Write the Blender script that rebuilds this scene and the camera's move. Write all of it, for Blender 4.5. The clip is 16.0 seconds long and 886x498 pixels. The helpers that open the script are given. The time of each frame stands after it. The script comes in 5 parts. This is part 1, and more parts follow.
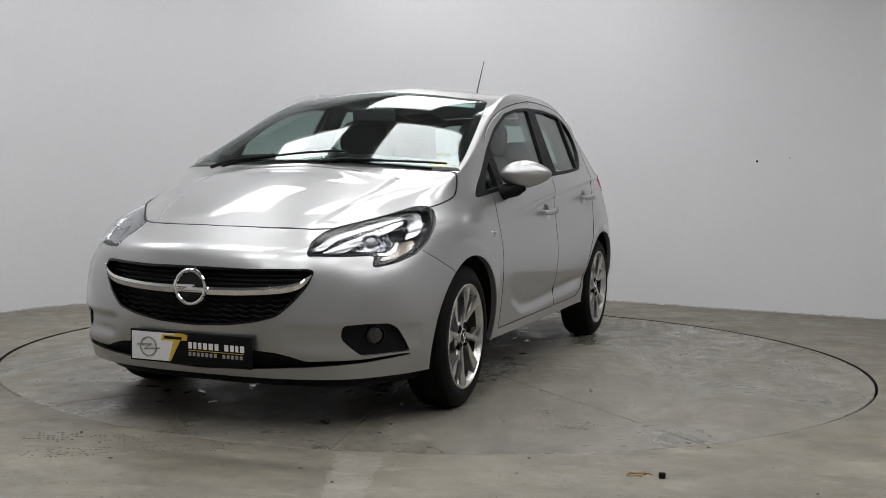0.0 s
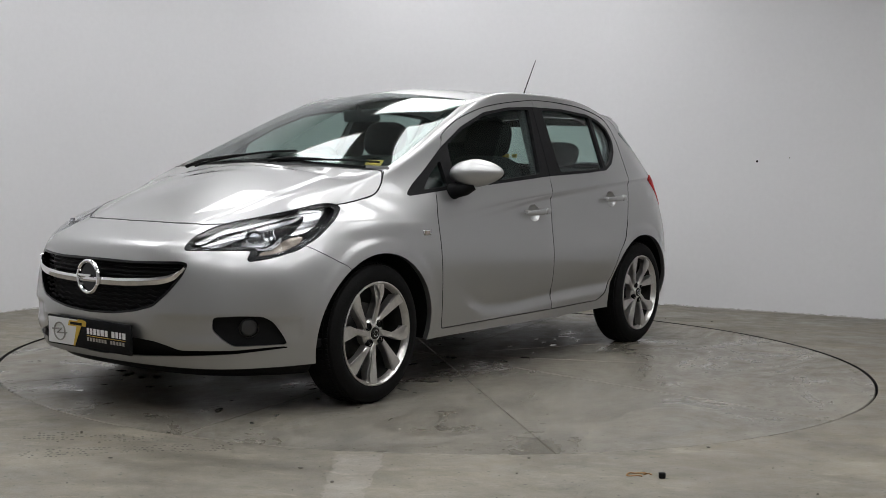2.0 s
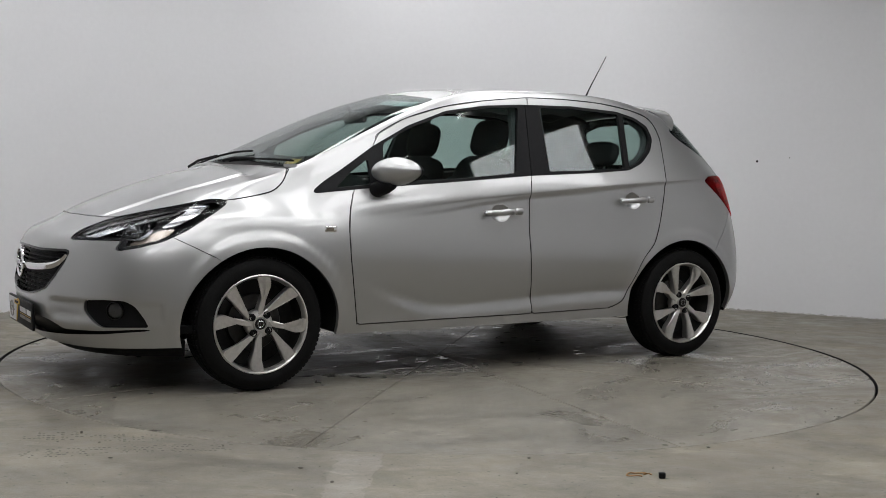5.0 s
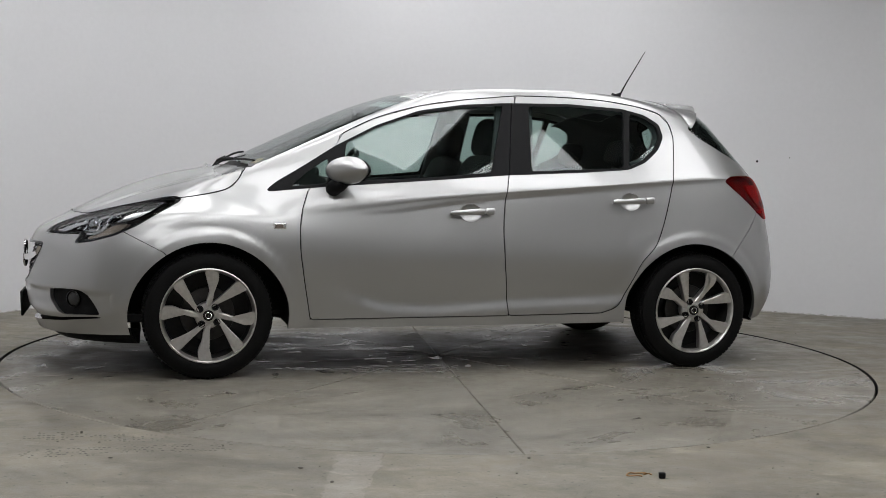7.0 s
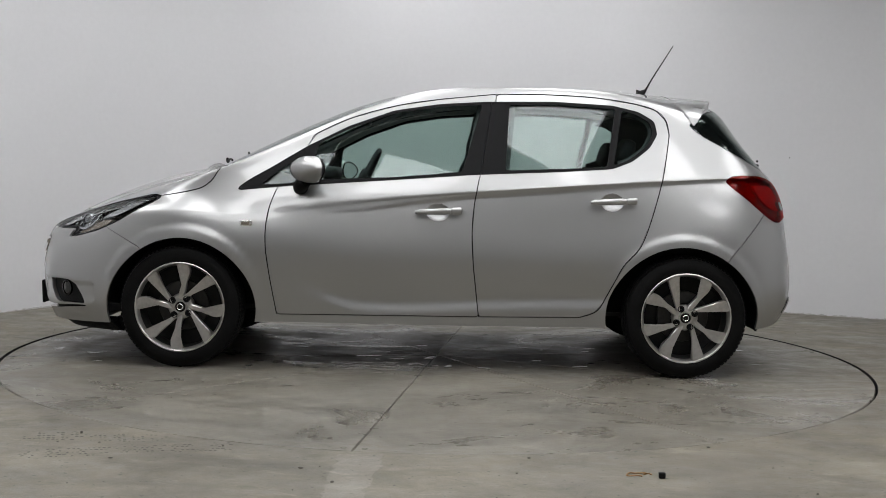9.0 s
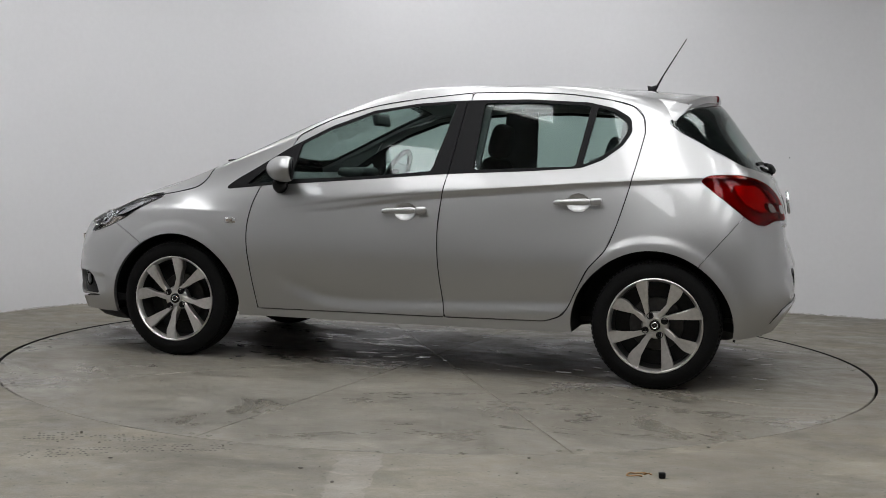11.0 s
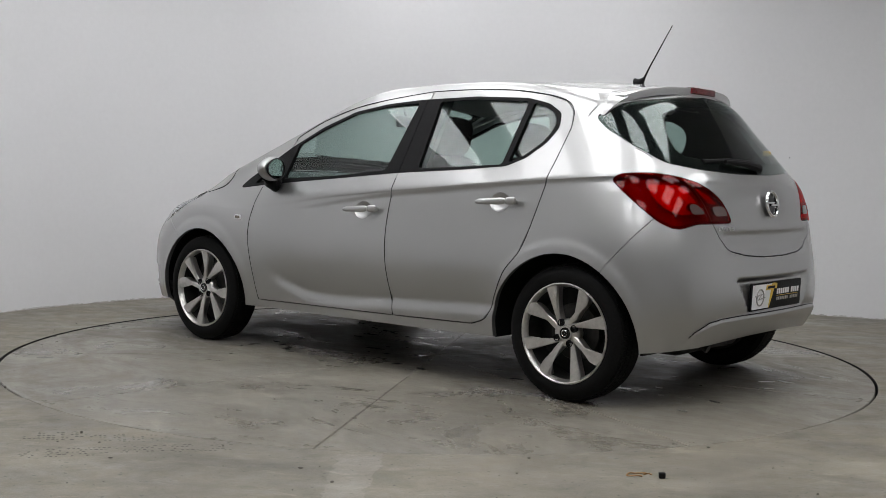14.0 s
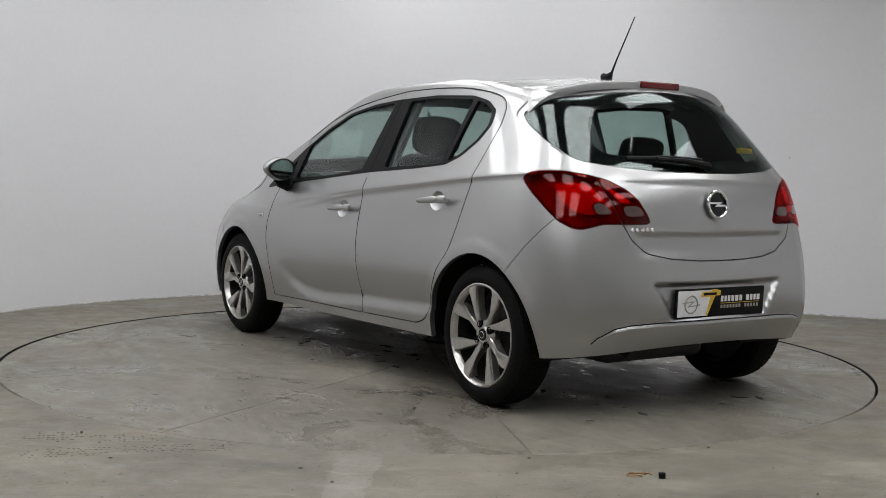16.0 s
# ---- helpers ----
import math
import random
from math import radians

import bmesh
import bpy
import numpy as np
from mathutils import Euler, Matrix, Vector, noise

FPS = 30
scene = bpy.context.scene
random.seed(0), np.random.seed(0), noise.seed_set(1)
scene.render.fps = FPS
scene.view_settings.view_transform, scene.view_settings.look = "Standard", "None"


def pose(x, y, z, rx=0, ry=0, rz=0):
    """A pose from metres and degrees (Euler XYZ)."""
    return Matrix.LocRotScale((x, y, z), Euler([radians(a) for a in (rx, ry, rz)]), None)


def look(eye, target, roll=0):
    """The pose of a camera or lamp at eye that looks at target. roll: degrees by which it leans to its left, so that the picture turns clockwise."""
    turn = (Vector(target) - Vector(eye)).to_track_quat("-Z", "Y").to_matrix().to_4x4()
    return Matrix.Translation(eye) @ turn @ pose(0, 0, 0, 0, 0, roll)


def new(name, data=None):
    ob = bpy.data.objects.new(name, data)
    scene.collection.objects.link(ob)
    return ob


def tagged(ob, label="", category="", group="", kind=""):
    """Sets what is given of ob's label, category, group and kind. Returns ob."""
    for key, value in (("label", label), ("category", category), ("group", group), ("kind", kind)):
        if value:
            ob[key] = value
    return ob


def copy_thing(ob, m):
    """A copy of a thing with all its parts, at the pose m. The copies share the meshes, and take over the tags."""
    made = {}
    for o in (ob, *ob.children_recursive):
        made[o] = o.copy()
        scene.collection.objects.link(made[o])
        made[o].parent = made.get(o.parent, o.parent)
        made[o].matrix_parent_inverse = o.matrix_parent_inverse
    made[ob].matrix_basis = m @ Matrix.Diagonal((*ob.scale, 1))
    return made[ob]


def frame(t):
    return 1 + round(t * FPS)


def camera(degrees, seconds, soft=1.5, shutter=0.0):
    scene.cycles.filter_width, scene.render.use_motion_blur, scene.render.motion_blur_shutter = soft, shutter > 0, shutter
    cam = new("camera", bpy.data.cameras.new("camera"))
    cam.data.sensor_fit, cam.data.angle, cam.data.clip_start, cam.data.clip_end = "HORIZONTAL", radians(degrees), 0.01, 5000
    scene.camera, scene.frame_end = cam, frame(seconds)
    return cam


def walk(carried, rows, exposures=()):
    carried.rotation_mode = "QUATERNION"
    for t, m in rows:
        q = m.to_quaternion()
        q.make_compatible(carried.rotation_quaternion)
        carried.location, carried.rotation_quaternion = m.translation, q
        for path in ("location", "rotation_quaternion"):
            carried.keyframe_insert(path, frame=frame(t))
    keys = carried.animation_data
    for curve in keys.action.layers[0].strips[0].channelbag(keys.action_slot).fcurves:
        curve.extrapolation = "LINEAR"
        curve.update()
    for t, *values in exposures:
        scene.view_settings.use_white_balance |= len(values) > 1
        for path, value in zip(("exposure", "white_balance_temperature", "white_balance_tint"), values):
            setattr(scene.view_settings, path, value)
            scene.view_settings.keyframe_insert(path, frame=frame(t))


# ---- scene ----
cam = camera(42.2, 16.0, soft=0.8)
walk(cam, [(t, look((0.0, -6.263, 0.986), (0.0207, 0.0, 0.578), 1.266)) for t in (0.0, 16.0)])

# ---------- light ----------
world = bpy.data.worlds.new("world")
scene.world = world
world.use_nodes = True
world.node_tree.nodes["Background"].inputs[0].default_value = (0.9, 0.95, 1.0, 1)
world.node_tree.nodes["Background"].inputs[1].default_value = 0.0
CEIL = 3.25
TURN = radians(-24)
PANELS = []
for i in range(-4, 5):
    for k in range(-4, 4):
        px, py = 1.35 * (i + 0.5 * (k % 2)), 1.75 * k
        px, py = px * math.cos(TURN) - py * math.sin(TURN) - 0.45, px * math.sin(TURN) + py * math.cos(TURN) - 1.35
        if math.hypot(px, py) < 2.45 or (-5.4 < py < 0.0 and -3.0 < px < 4.0):
            PANELS.append((px, py))


# ---------- materials ----------
def material(name, colour, rough=0.5, metal=0.0, **more):
    m = bpy.data.materials.new(name)
    m.use_nodes = True
    b = m.node_tree.nodes["Principled BSDF"]
    b.inputs["Base Color"].default_value = (*colour, 1)
    b.inputs["Roughness"].default_value = rough
    b.inputs["Metallic"].default_value = metal
    for key, value in more.items():
        b.inputs[key.replace("_", " ")].default_value = value
    return m


def varied(m, scale=40.0, amount=0.15, bump=0.0, rough=0.0, second=0.0):
    """Noise on colour, gloss and relief, in metres of the object."""
    t, b = m.node_tree, m.node_tree.nodes["Principled BSDF"]
    base = b.inputs["Base Color"].default_value[:]
    co = t.nodes.new("ShaderNodeTexCoord")
    n = t.nodes.new("ShaderNodeTexNoise")
    n.inputs["Scale"].default_value, n.inputs["Detail"].default_value = scale, 6
    t.links.new(co.outputs["Object"], n.inputs["Vector"])
    source = n.outputs["Fac"]
    if second:
        n2 = t.nodes.new("ShaderNodeTexNoise")
        n2.inputs["Scale"].default_value, n2.inputs["Detail"].default_value = second, 4
        t.links.new(co.outputs["Object"], n2.inputs["Vector"])
        mean = t.nodes.new("ShaderNodeMath")
        mean.operation = "MULTIPLY_ADD"
        mean.inputs[1].default_value = 0.5
        half = t.nodes.new("ShaderNodeMath")
        half.operation = "MULTIPLY"
        half.inputs[1].default_value = 0.5
        t.links.new(n2.outputs["Fac"], half.inputs[0])
        t.links.new(source, mean.inputs[0])
        t.links.new(half.outputs[0], mean.inputs[2])
        source = mean.outputs[0]
    ramp = t.nodes.new("ShaderNodeValToRGB")
    ramp.color_ramp.elements[0].position, ramp.color_ramp.elements[1].position = 0.3, 0.7
    for e, s in zip(ramp.color_ramp.elements, (1 - amount, 1 + amount)):
        e.color = (*[min(1.0, c * s) for c in base[:3]], 1)
    t.links.new(source, ramp.inputs[0])
    t.links.new(ramp.outputs[0], b.inputs["Base Color"])
    if bump:
        bu = t.nodes.new("ShaderNodeBump")
        bu.inputs["Strength"].default_value, bu.inputs["Distance"].default_value = bump, 0.01
        t.links.new(n.outputs["Fac"], bu.inputs["Height"])
        t.links.new(bu.outputs[0], b.inputs["Normal"])
    if rough:
        r0 = b.inputs["Roughness"].default_value
        mr = t.nodes.new("ShaderNodeMapRange")
        mr.inputs["To Min"].default_value, mr.inputs["To Max"].default_value = max(0.02, r0 - rough), min(1.0, r0 + rough)
        mr.inputs["From Min"].default_value, mr.inputs["From Max"].default_value = 0.3, 0.7
        t.links.new(source, mr.inputs["Value"])
        t.links.new(mr.outputs[0], b.inputs["Roughness"])
    return m


PAINT = material("silver_paint", (0.425, 0.428, 0.423), 0.39, 0.93, Coat_Weight=1.0, Coat_Roughness=0.015)
BLACK = varied(material("black_plastic", (0.006, 0.006, 0.0065), 0.5, Specular_IOR_Level=0.12), 300, 0.2, 0.1)
GLOSSBLACK = material("gloss_black", (0.004, 0.004, 0.0045), 0.12, Specular_IOR_Level=0.4)
RUBBER = varied(material("tyre_rubber", (0.0045, 0.0045, 0.0045), 0.65, Specular_IOR_Level=0.12), 120, 0.3, 0.1)
ALLOY = varied(material("alloy", (0.60, 0.585, 0.56), 0.30, 0.90), 60, 0.08)
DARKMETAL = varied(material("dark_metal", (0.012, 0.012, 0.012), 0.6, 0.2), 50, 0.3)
CHROME = material("chrome", (0.85, 0.85, 0.86), 0.07, 1.0)
FABRIC = varied(material("dark_fabric", (0.022, 0.023, 0.026), 0.9), 400, 0.35, 0.2)
TRIM = varied(material("interior_trim", (0.03, 0.031, 0.033), 0.6), 200, 0.2, 0.1)
LINING = varied(material("head_lining", (0.45, 0.45, 0.44), 0.9), 200, 0.06)
WALLPAINT = varied(material("wall_paint", (0.66, 0.66, 0.67), 0.7), 1.1, 0.025, 0.05, second=30)


def glass_material(name, tint, head_on=0.04, rough=0.0, grazing=0.85):
    """A thin pane: tinted see-through with a mirror coat by Fresnel."""
    m = bpy.data.materials.new(name)
    m.use_nodes = True
    t = m.node_tree
    t.nodes.clear()
    out = t.nodes.new("ShaderNodeOutputMaterial")
    mix = t.nodes.new("ShaderNodeMixShader")
    clearer = t.nodes.new("ShaderNodeBsdfTransparent")
    clearer.inputs[0].default_value = (*tint, 1)
    gloss = t.nodes.new("ShaderNodeBsdfGlossy")
    gloss.inputs["Roughness"].default_value = rough
    facing = t.nodes.new("ShaderNodeLayerWeight")
    facing.inputs[0].default_value = 0.5
    power = t.nodes.new("ShaderNodeMath")
    power.operation = "POWER"
    power.inputs[1].default_value = 5.0
    t.links.new(facing.outputs["Facing"], power.inputs[0])
    scaled = t.nodes.new("ShaderNodeMath")
    scaled.operation = "MULTIPLY_ADD"
    scaled.inputs[1].default_value, scaled.inputs[2].default_value = grazing, head_on
    t.links.new(power.outputs[0], scaled.inputs[0])
    t.links.new(scaled.outputs[0], mix.inputs[0])
    t.links.new(clearer.outputs[0], mix.inputs[1])
    t.links.new(gloss.outputs[0], mix.inputs[2])
    t.links.new(mix.outputs[0], out.inputs[0])
    return m


GLASS = glass_material("green_glass", (0.79, 0.86, 0.84))
DARKGLASS = glass_material("rear_glass", (0.74, 0.81, 0.79))
LENS = glass_material("lamp_lens", (0.97, 0.975, 0.98), 0.010, 0.0, 0.3)


def concrete(name, tone, wet, streak=1.0, dirt=1.0):
    """Worn screed: clouds, trowel streaks, pits, dark stains and damp, glossier patches."""
    m = material(name, tone, 0.5)
    t, b = m.node_tree, m.node_tree.nodes["Principled BSDF"]
    co = t.nodes.new("ShaderNodeTexCoord")

    def noise_at(scale, detail=6, rough=0.6, stretch=(1, 1, 1), turn=0.0, distort=0.0):
        mp = t.nodes.new("ShaderNodeMapping")
        mp.inputs["Scale"].default_value = stretch
        mp.inputs["Rotation"].default_value = (0, 0, turn)
        n = t.nodes.new("ShaderNodeTexNoise")
        n.inputs["Scale"].default_value, n.inputs["Detail"].default_value = scale, detail
        n.inputs["Roughness"].default_value, n.inputs["Distortion"].default_value = rough, distort
        t.links.new(co.outputs["Object"], mp.inputs[0])
        t.links.new(mp.outputs[0], n.inputs["Vector"])
        return n.outputs["Fac"]

    def span(value, a, b_, lo, hi):
        r = t.nodes.new("ShaderNodeMapRange")
        for key, v in zip(("From Min", "From Max", "To Min", "To Max"), (a, b_, lo, hi)):
            r.inputs[key].default_value = v
        t.links.new(value, r.inputs["Value"])
        return r.outputs[0]

    def times(a, b_):
        x = t.nodes.new("ShaderNodeMath")
        x.operation = "MULTIPLY"
        t.links.new(a, x.inputs[0])
        t.links.new(b_, x.inputs[1])
        return x.outputs[0]
    clouds = span(noise_at(0.9, 8, 0.65, distort=0.6), 0.3, 0.7, 0.80, 1.16)
    streaks = span(noise_at(2.2, 6, 0.6, (1, 1.9, 1), 0.5), 0.33, 0.68, 1 - 0.16 * streak, 1 + 0.14 * streak)
    blotch = span(noise_at(5.0, 7, 0.7, (1, 1.8, 1), -0.3, 1.0), 0.35, 0.66, 0.82, 1.14)
    grain = span(noise_at(120, 4, 0.7), 0.3, 0.7, 0.84, 1.14)
    stain = span(noise_at(1.6, 9, 0.75, (1, 2.2, 1), 0.9, 1.5), 0.56, 0.70, 1.0, 1 - 0.36 * dirt)
    pale = span(noise_at(3.4, 10, 0.78, (1, 2.6, 1), 0.2, 0.9), 0.57, 0.64, 1.0, 1.42)
    pits = span(noise_at(46, 2, 0.4), 0.68, 0.72, 1.0, 0.35)
    value = clouds
    for other in (streaks, blotch, grain, stain, pale, pits):
        value = times(value, other)
    hue = t.nodes.new("ShaderNodeMix")
    hue.data_type = "RGBA"
    hue.inputs[6].default_value = (*tone, 1)
    hue.inputs[7].default_value = (tone[0] * 1.06, tone[1] * 0.98, tone[2] * 0.86, 1)
    t.links.new(noise_at(1.3, 5), hue.inputs[0])
    damp = noise_at(1.1, 8, 0.7, (1, 1.6, 1), 0.7, 1.2)
    value = times(value, span(damp, 0.38, 0.68, 1.08, 1 - 0.24 * dirt))
    mul = t.nodes.new("ShaderNodeVectorMath")
    mul.operation = "SCALE"
    t.links.new(hue.outputs[2], mul.inputs[0])
    t.links.new(value, mul.inputs["Scale"])
    t.links.new(mul.outputs[0], b.inputs["Base Color"])
    t.links.new(times(span(damp, 0.40, 0.66, 0.62, wet), span(noise_at(9, 5), 0.3, 0.7, 0.8, 1.2)), b.inputs["Roughness"])
    bu = t.nodes.new("ShaderNodeBump")
    bu.inputs["Strength"].default_value, bu.inputs["Distance"].default_value = 0.25, 0.004
    t.links.new(times(blotch, times(grain, pits)), bu.inputs["Height"])
    t.links.new(bu.outputs[0], b.inputs["Normal"])
    return m


# ---------- mesh helpers ----------
def mesh_from(name, verts, faces, smooth=True):
    me = bpy.data.meshes.new(name)
    me.from_pydata([tuple(v) for v in verts], [], faces)
    me.update()
    if smooth:
        me.shade_smooth()
    return me


def part(name, bm, mat, parent, label="", smooth=30):
    """Link a bmesh (or mesh) as one object under parent."""
    if isinstance(bm, bmesh.types.BMesh):
        me = bpy.data.meshes.new(name)
        bm.normal_update()
        bm.to_mesh(me)
        bm.free()
        if smooth:
            me.shade_smooth()
            me.set_sharp_from_angle(angle=radians(smooth))
    else:
        me = bm
    me.materials.clear()
    me.materials.append(mat)
    ob = new(name, me)
    ob.parent = parent
    if label:
        tagged(ob, label)
    return ob


def box(bm, cx, cy, cz, sx, sy, sz, bevel=0.0, m=None):
    """A box with rounded edges into bm."""
    r = bmesh.ops.create_cube(bm, size=1.0, matrix=(m or Matrix.Identity(4)) @ Matrix.LocRotScale((cx, cy, cz), None, (sx, sy, sz)))
    if bevel:
        edges = list({e for v in r["verts"] for e in v.link_edges})
        bmesh.ops.bevel(bm, geom=edges, offset=bevel, segments=3, affect="EDGES", profile=0.5)
    return bm


def lathe(bm, profile, n=64, axis="Y", m=None):
    """Turn a profile [(r, h), ...] round an axis into bm."""
    rings = []
    for r, h in profile:
        ring = []
        for i in range(n):
            a = 2 * math.pi * i / n
            p = {"Y": (r * math.cos(a), h, r * math.sin(a)), "Z": (r * math.cos(a), r * math.sin(a), h), "X": (h, r * math.cos(a), r * math.sin(a))}[axis]
            ring.append(bm.verts.new((m @ Vector(p)) if m else p))
        rings.append(ring)
    for a, b in zip(rings, rings[1:]):
        for i in range(n):
            bm.faces.new((a[i], a[(i + 1) % n], b[(i + 1) % n], b[i]))
    return bm


def tube(bm, points, r, n=8, closed=False):
    """A round bar along points."""
    pts = [Vector(p) for p in points]
    rings = []
    for i, p in enumerate(pts):
        a = pts[(i - 1) % len(pts)] if closed or i else p
        b = pts[(i + 1) % len(pts)] if closed or i < len(pts) - 1 else p
        d = (b - a).normalized()
        s = d.cross(Vector((0, 0, 1)) if abs(d.z) < 0.9 else Vector((1, 0, 0))).normalized()
        w = d.cross(s)
        rr = r[i] if isinstance(r, (list, tuple)) else r
        rings.append([bm.verts.new(p + rr * (math.cos(2 * math.pi * k / n) * s + math.sin(2 * math.pi * k / n) * w)) for k in range(n)])
    pairs = list(zip(rings, rings[1:])) + ([(rings[-1], rings[0])] if closed else [])
    for a, b in pairs:
        for k in range(n):
            bm.faces.new((a[k], a[(k + 1) % n], b[(k + 1) % n], b[k]))
    if not closed:
        bm.faces.new(rings[0][::-1])
        bm.faces.new(rings[-1])
    return bm


def spline(points, n, closed=False):
    """Catmull-Rom curve through 2D or 3D points, n steps a span."""
    p = np.array(points, float)
    k = len(p)
    out = []
    for i in range(k if closed else k - 1):
        a, b, c, d = (p[(i + o) % k] if closed else p[min(max(i + o, 0), k - 1)] for o in (-1, 0, 1, 2))
        for s in range(n):
            t = s / n
            out.append(0.5 * (2 * b + (c - a) * t + (2 * a - 5 * b + 4 * c - d) * t * t + (3 * b - a - 3 * c + d) * t ** 3))
    if not closed:
        out.append(p[-1])
    return np.array(out)


# ---------- the place ----------
def build_room():
    # studio wall: round at the back, running out straight on one side, closed behind the camera
    def wall_line(r):
        arc = [(r * math.cos(a), r * math.sin(a)) for a in np.linspace(radians(65.3), radians(195), 60)]
        far = [(arc[0][0] + 4.2 * 0.908, arc[0][1] - 4.2 * 0.418), (5.6 + r - 3.2, -8.8 - (r - 3.2))]
        near = [(-4.3 - (r - 3.2), -5.0), (-4.3 - (r - 3.2), -8.8 - (r - 3.2))]
        return far[::-1] + arc + near
    inner, outer = wall_line(3.2), wall_line(3.35)
    k = len(inner)
    verts = [(*p, z) for z in (-0.02, CEIL) for line in (inner, outer) for p in line]
    faces = []
    for i in range(k):
        j = (i + 1) % k
        faces += [(i, j, 2 * k + j, 2 * k + i), (k + j, k + i, 3 * k + i, 3 * k + j), (i, k + i, k + j, j), (2 * k + i, 2 * k + j, 3 * k + j, 3 * k + i)]
    me = mesh_from("wall_studio", verts, faces)
    me.set_sharp_from_angle(angle=radians(25))
    wall = part("wall_studio", me, WALLPAINT, None)
    tagged(wall, "smooth white painted curved studio wall", "wall", kind="structure")
    # floor with the round opening of the turntable
    R = 2.272
    n = 160
    verts, faces = [], []
    for r, z in ((R, -0.03), (R, -0.0006), (R + 0.0006, 0.0), (9.5, 0.0)):
        verts += [(r * math.cos(2 * math.pi * i / n), r * math.sin(2 * math.pi * i / n), z) for i in range(n)]
    for q in range(3):
        faces += [(q * n + i, q * n + (i + 1) % n, (q + 1) * n + (i + 1) % n, (q + 1) * n + i) for i in range(n)]
    faces = [f[::-1] for f in faces]
    me = mesh_from("floor", verts, faces)
    me.set_sharp_from_angle(angle=radians(30))
    tagged(part("floor", me, CONCRETE, None), "worn grey screeded concrete floor with stains", "floor", kind="structure")
    # shade deep in the slot painted on: its wall and pit are black
    bm = bmesh.new()
    lathe(bm, [(0.001, -0.09), (R - 0.0002, -0.09), (R - 0.0002, -0.0003)], n, "Z")
    bmesh.ops.reverse_faces(bm, faces=bm.faces)
    tagged(part("floor_pit", bm, BLACK, None), "dark gap below the turntable edge", "floor", kind="structure")
    # dust packed into the nearer stretch of the turntable's slot
    verts = []
    arc = np.linspace(radians(-141), radians(-56), 90)
    for r, z in ((R - .0004, -.0008), (R - .0095, -.0030), (R - .0098, -.02)):
        verts += [(r * math.cos(a), r * math.sin(a), z) for a in arc]
    faces = [(q * 90 + i, q * 90 + i + 1, q * 90 + 91 + i, q * 90 + 90 + i) for q in range(2) for i in range(89)]
    me = mesh_from("slot_dust", verts, [f[::-1] for f in faces], False)
    tagged(part("slot_dust", me, PALECONCRETE, None), "pale dust packed in the turntable slot", "floor", kind="structure")
    # ceiling and its light panels
    bm = bmesh.new()
    box(bm, 0.5, -2.5, CEIL + 0.06, 15, 15, 0.1)
    tagged(part("ceiling", bm, CEILING, None), "plain pale grey ceiling", "ceiling", kind="structure")
    first = None
    for x, y in PANELS:
        if first is None:
            first = new("ceiling_light")
            bm = bmesh.new()
            for sx, sy, w, d in ((-0.415, 0, 0.03, 1.27), (0.415, 0, 0.03, 1.27), (0, 0.62, 0.80, 0.03), (0, -0.62, 0.80, 0.03)):
                box(bm, sx, sy, -0.02, w, d, 0.05)
            part("panel_frame", bm, ALLOY, first)
            bm = bmesh.new()
            box(bm, 0, 0, -0.02, 0.80, 1.20, 0.02)
            part("diffuser", bm, PANELGLOW, first, "glowing white diffuser")
            tagged(first, "oblong white LED panel on a grey ceiling", "ceiling light", "studio ceiling lights")
            first.matrix_basis = pose(x, y, CEIL, 0, 0, math.degrees(TURN))
        else:
            copy_thing(first, pose(x, y, CEIL, 0, 0, math.degrees(TURN)))


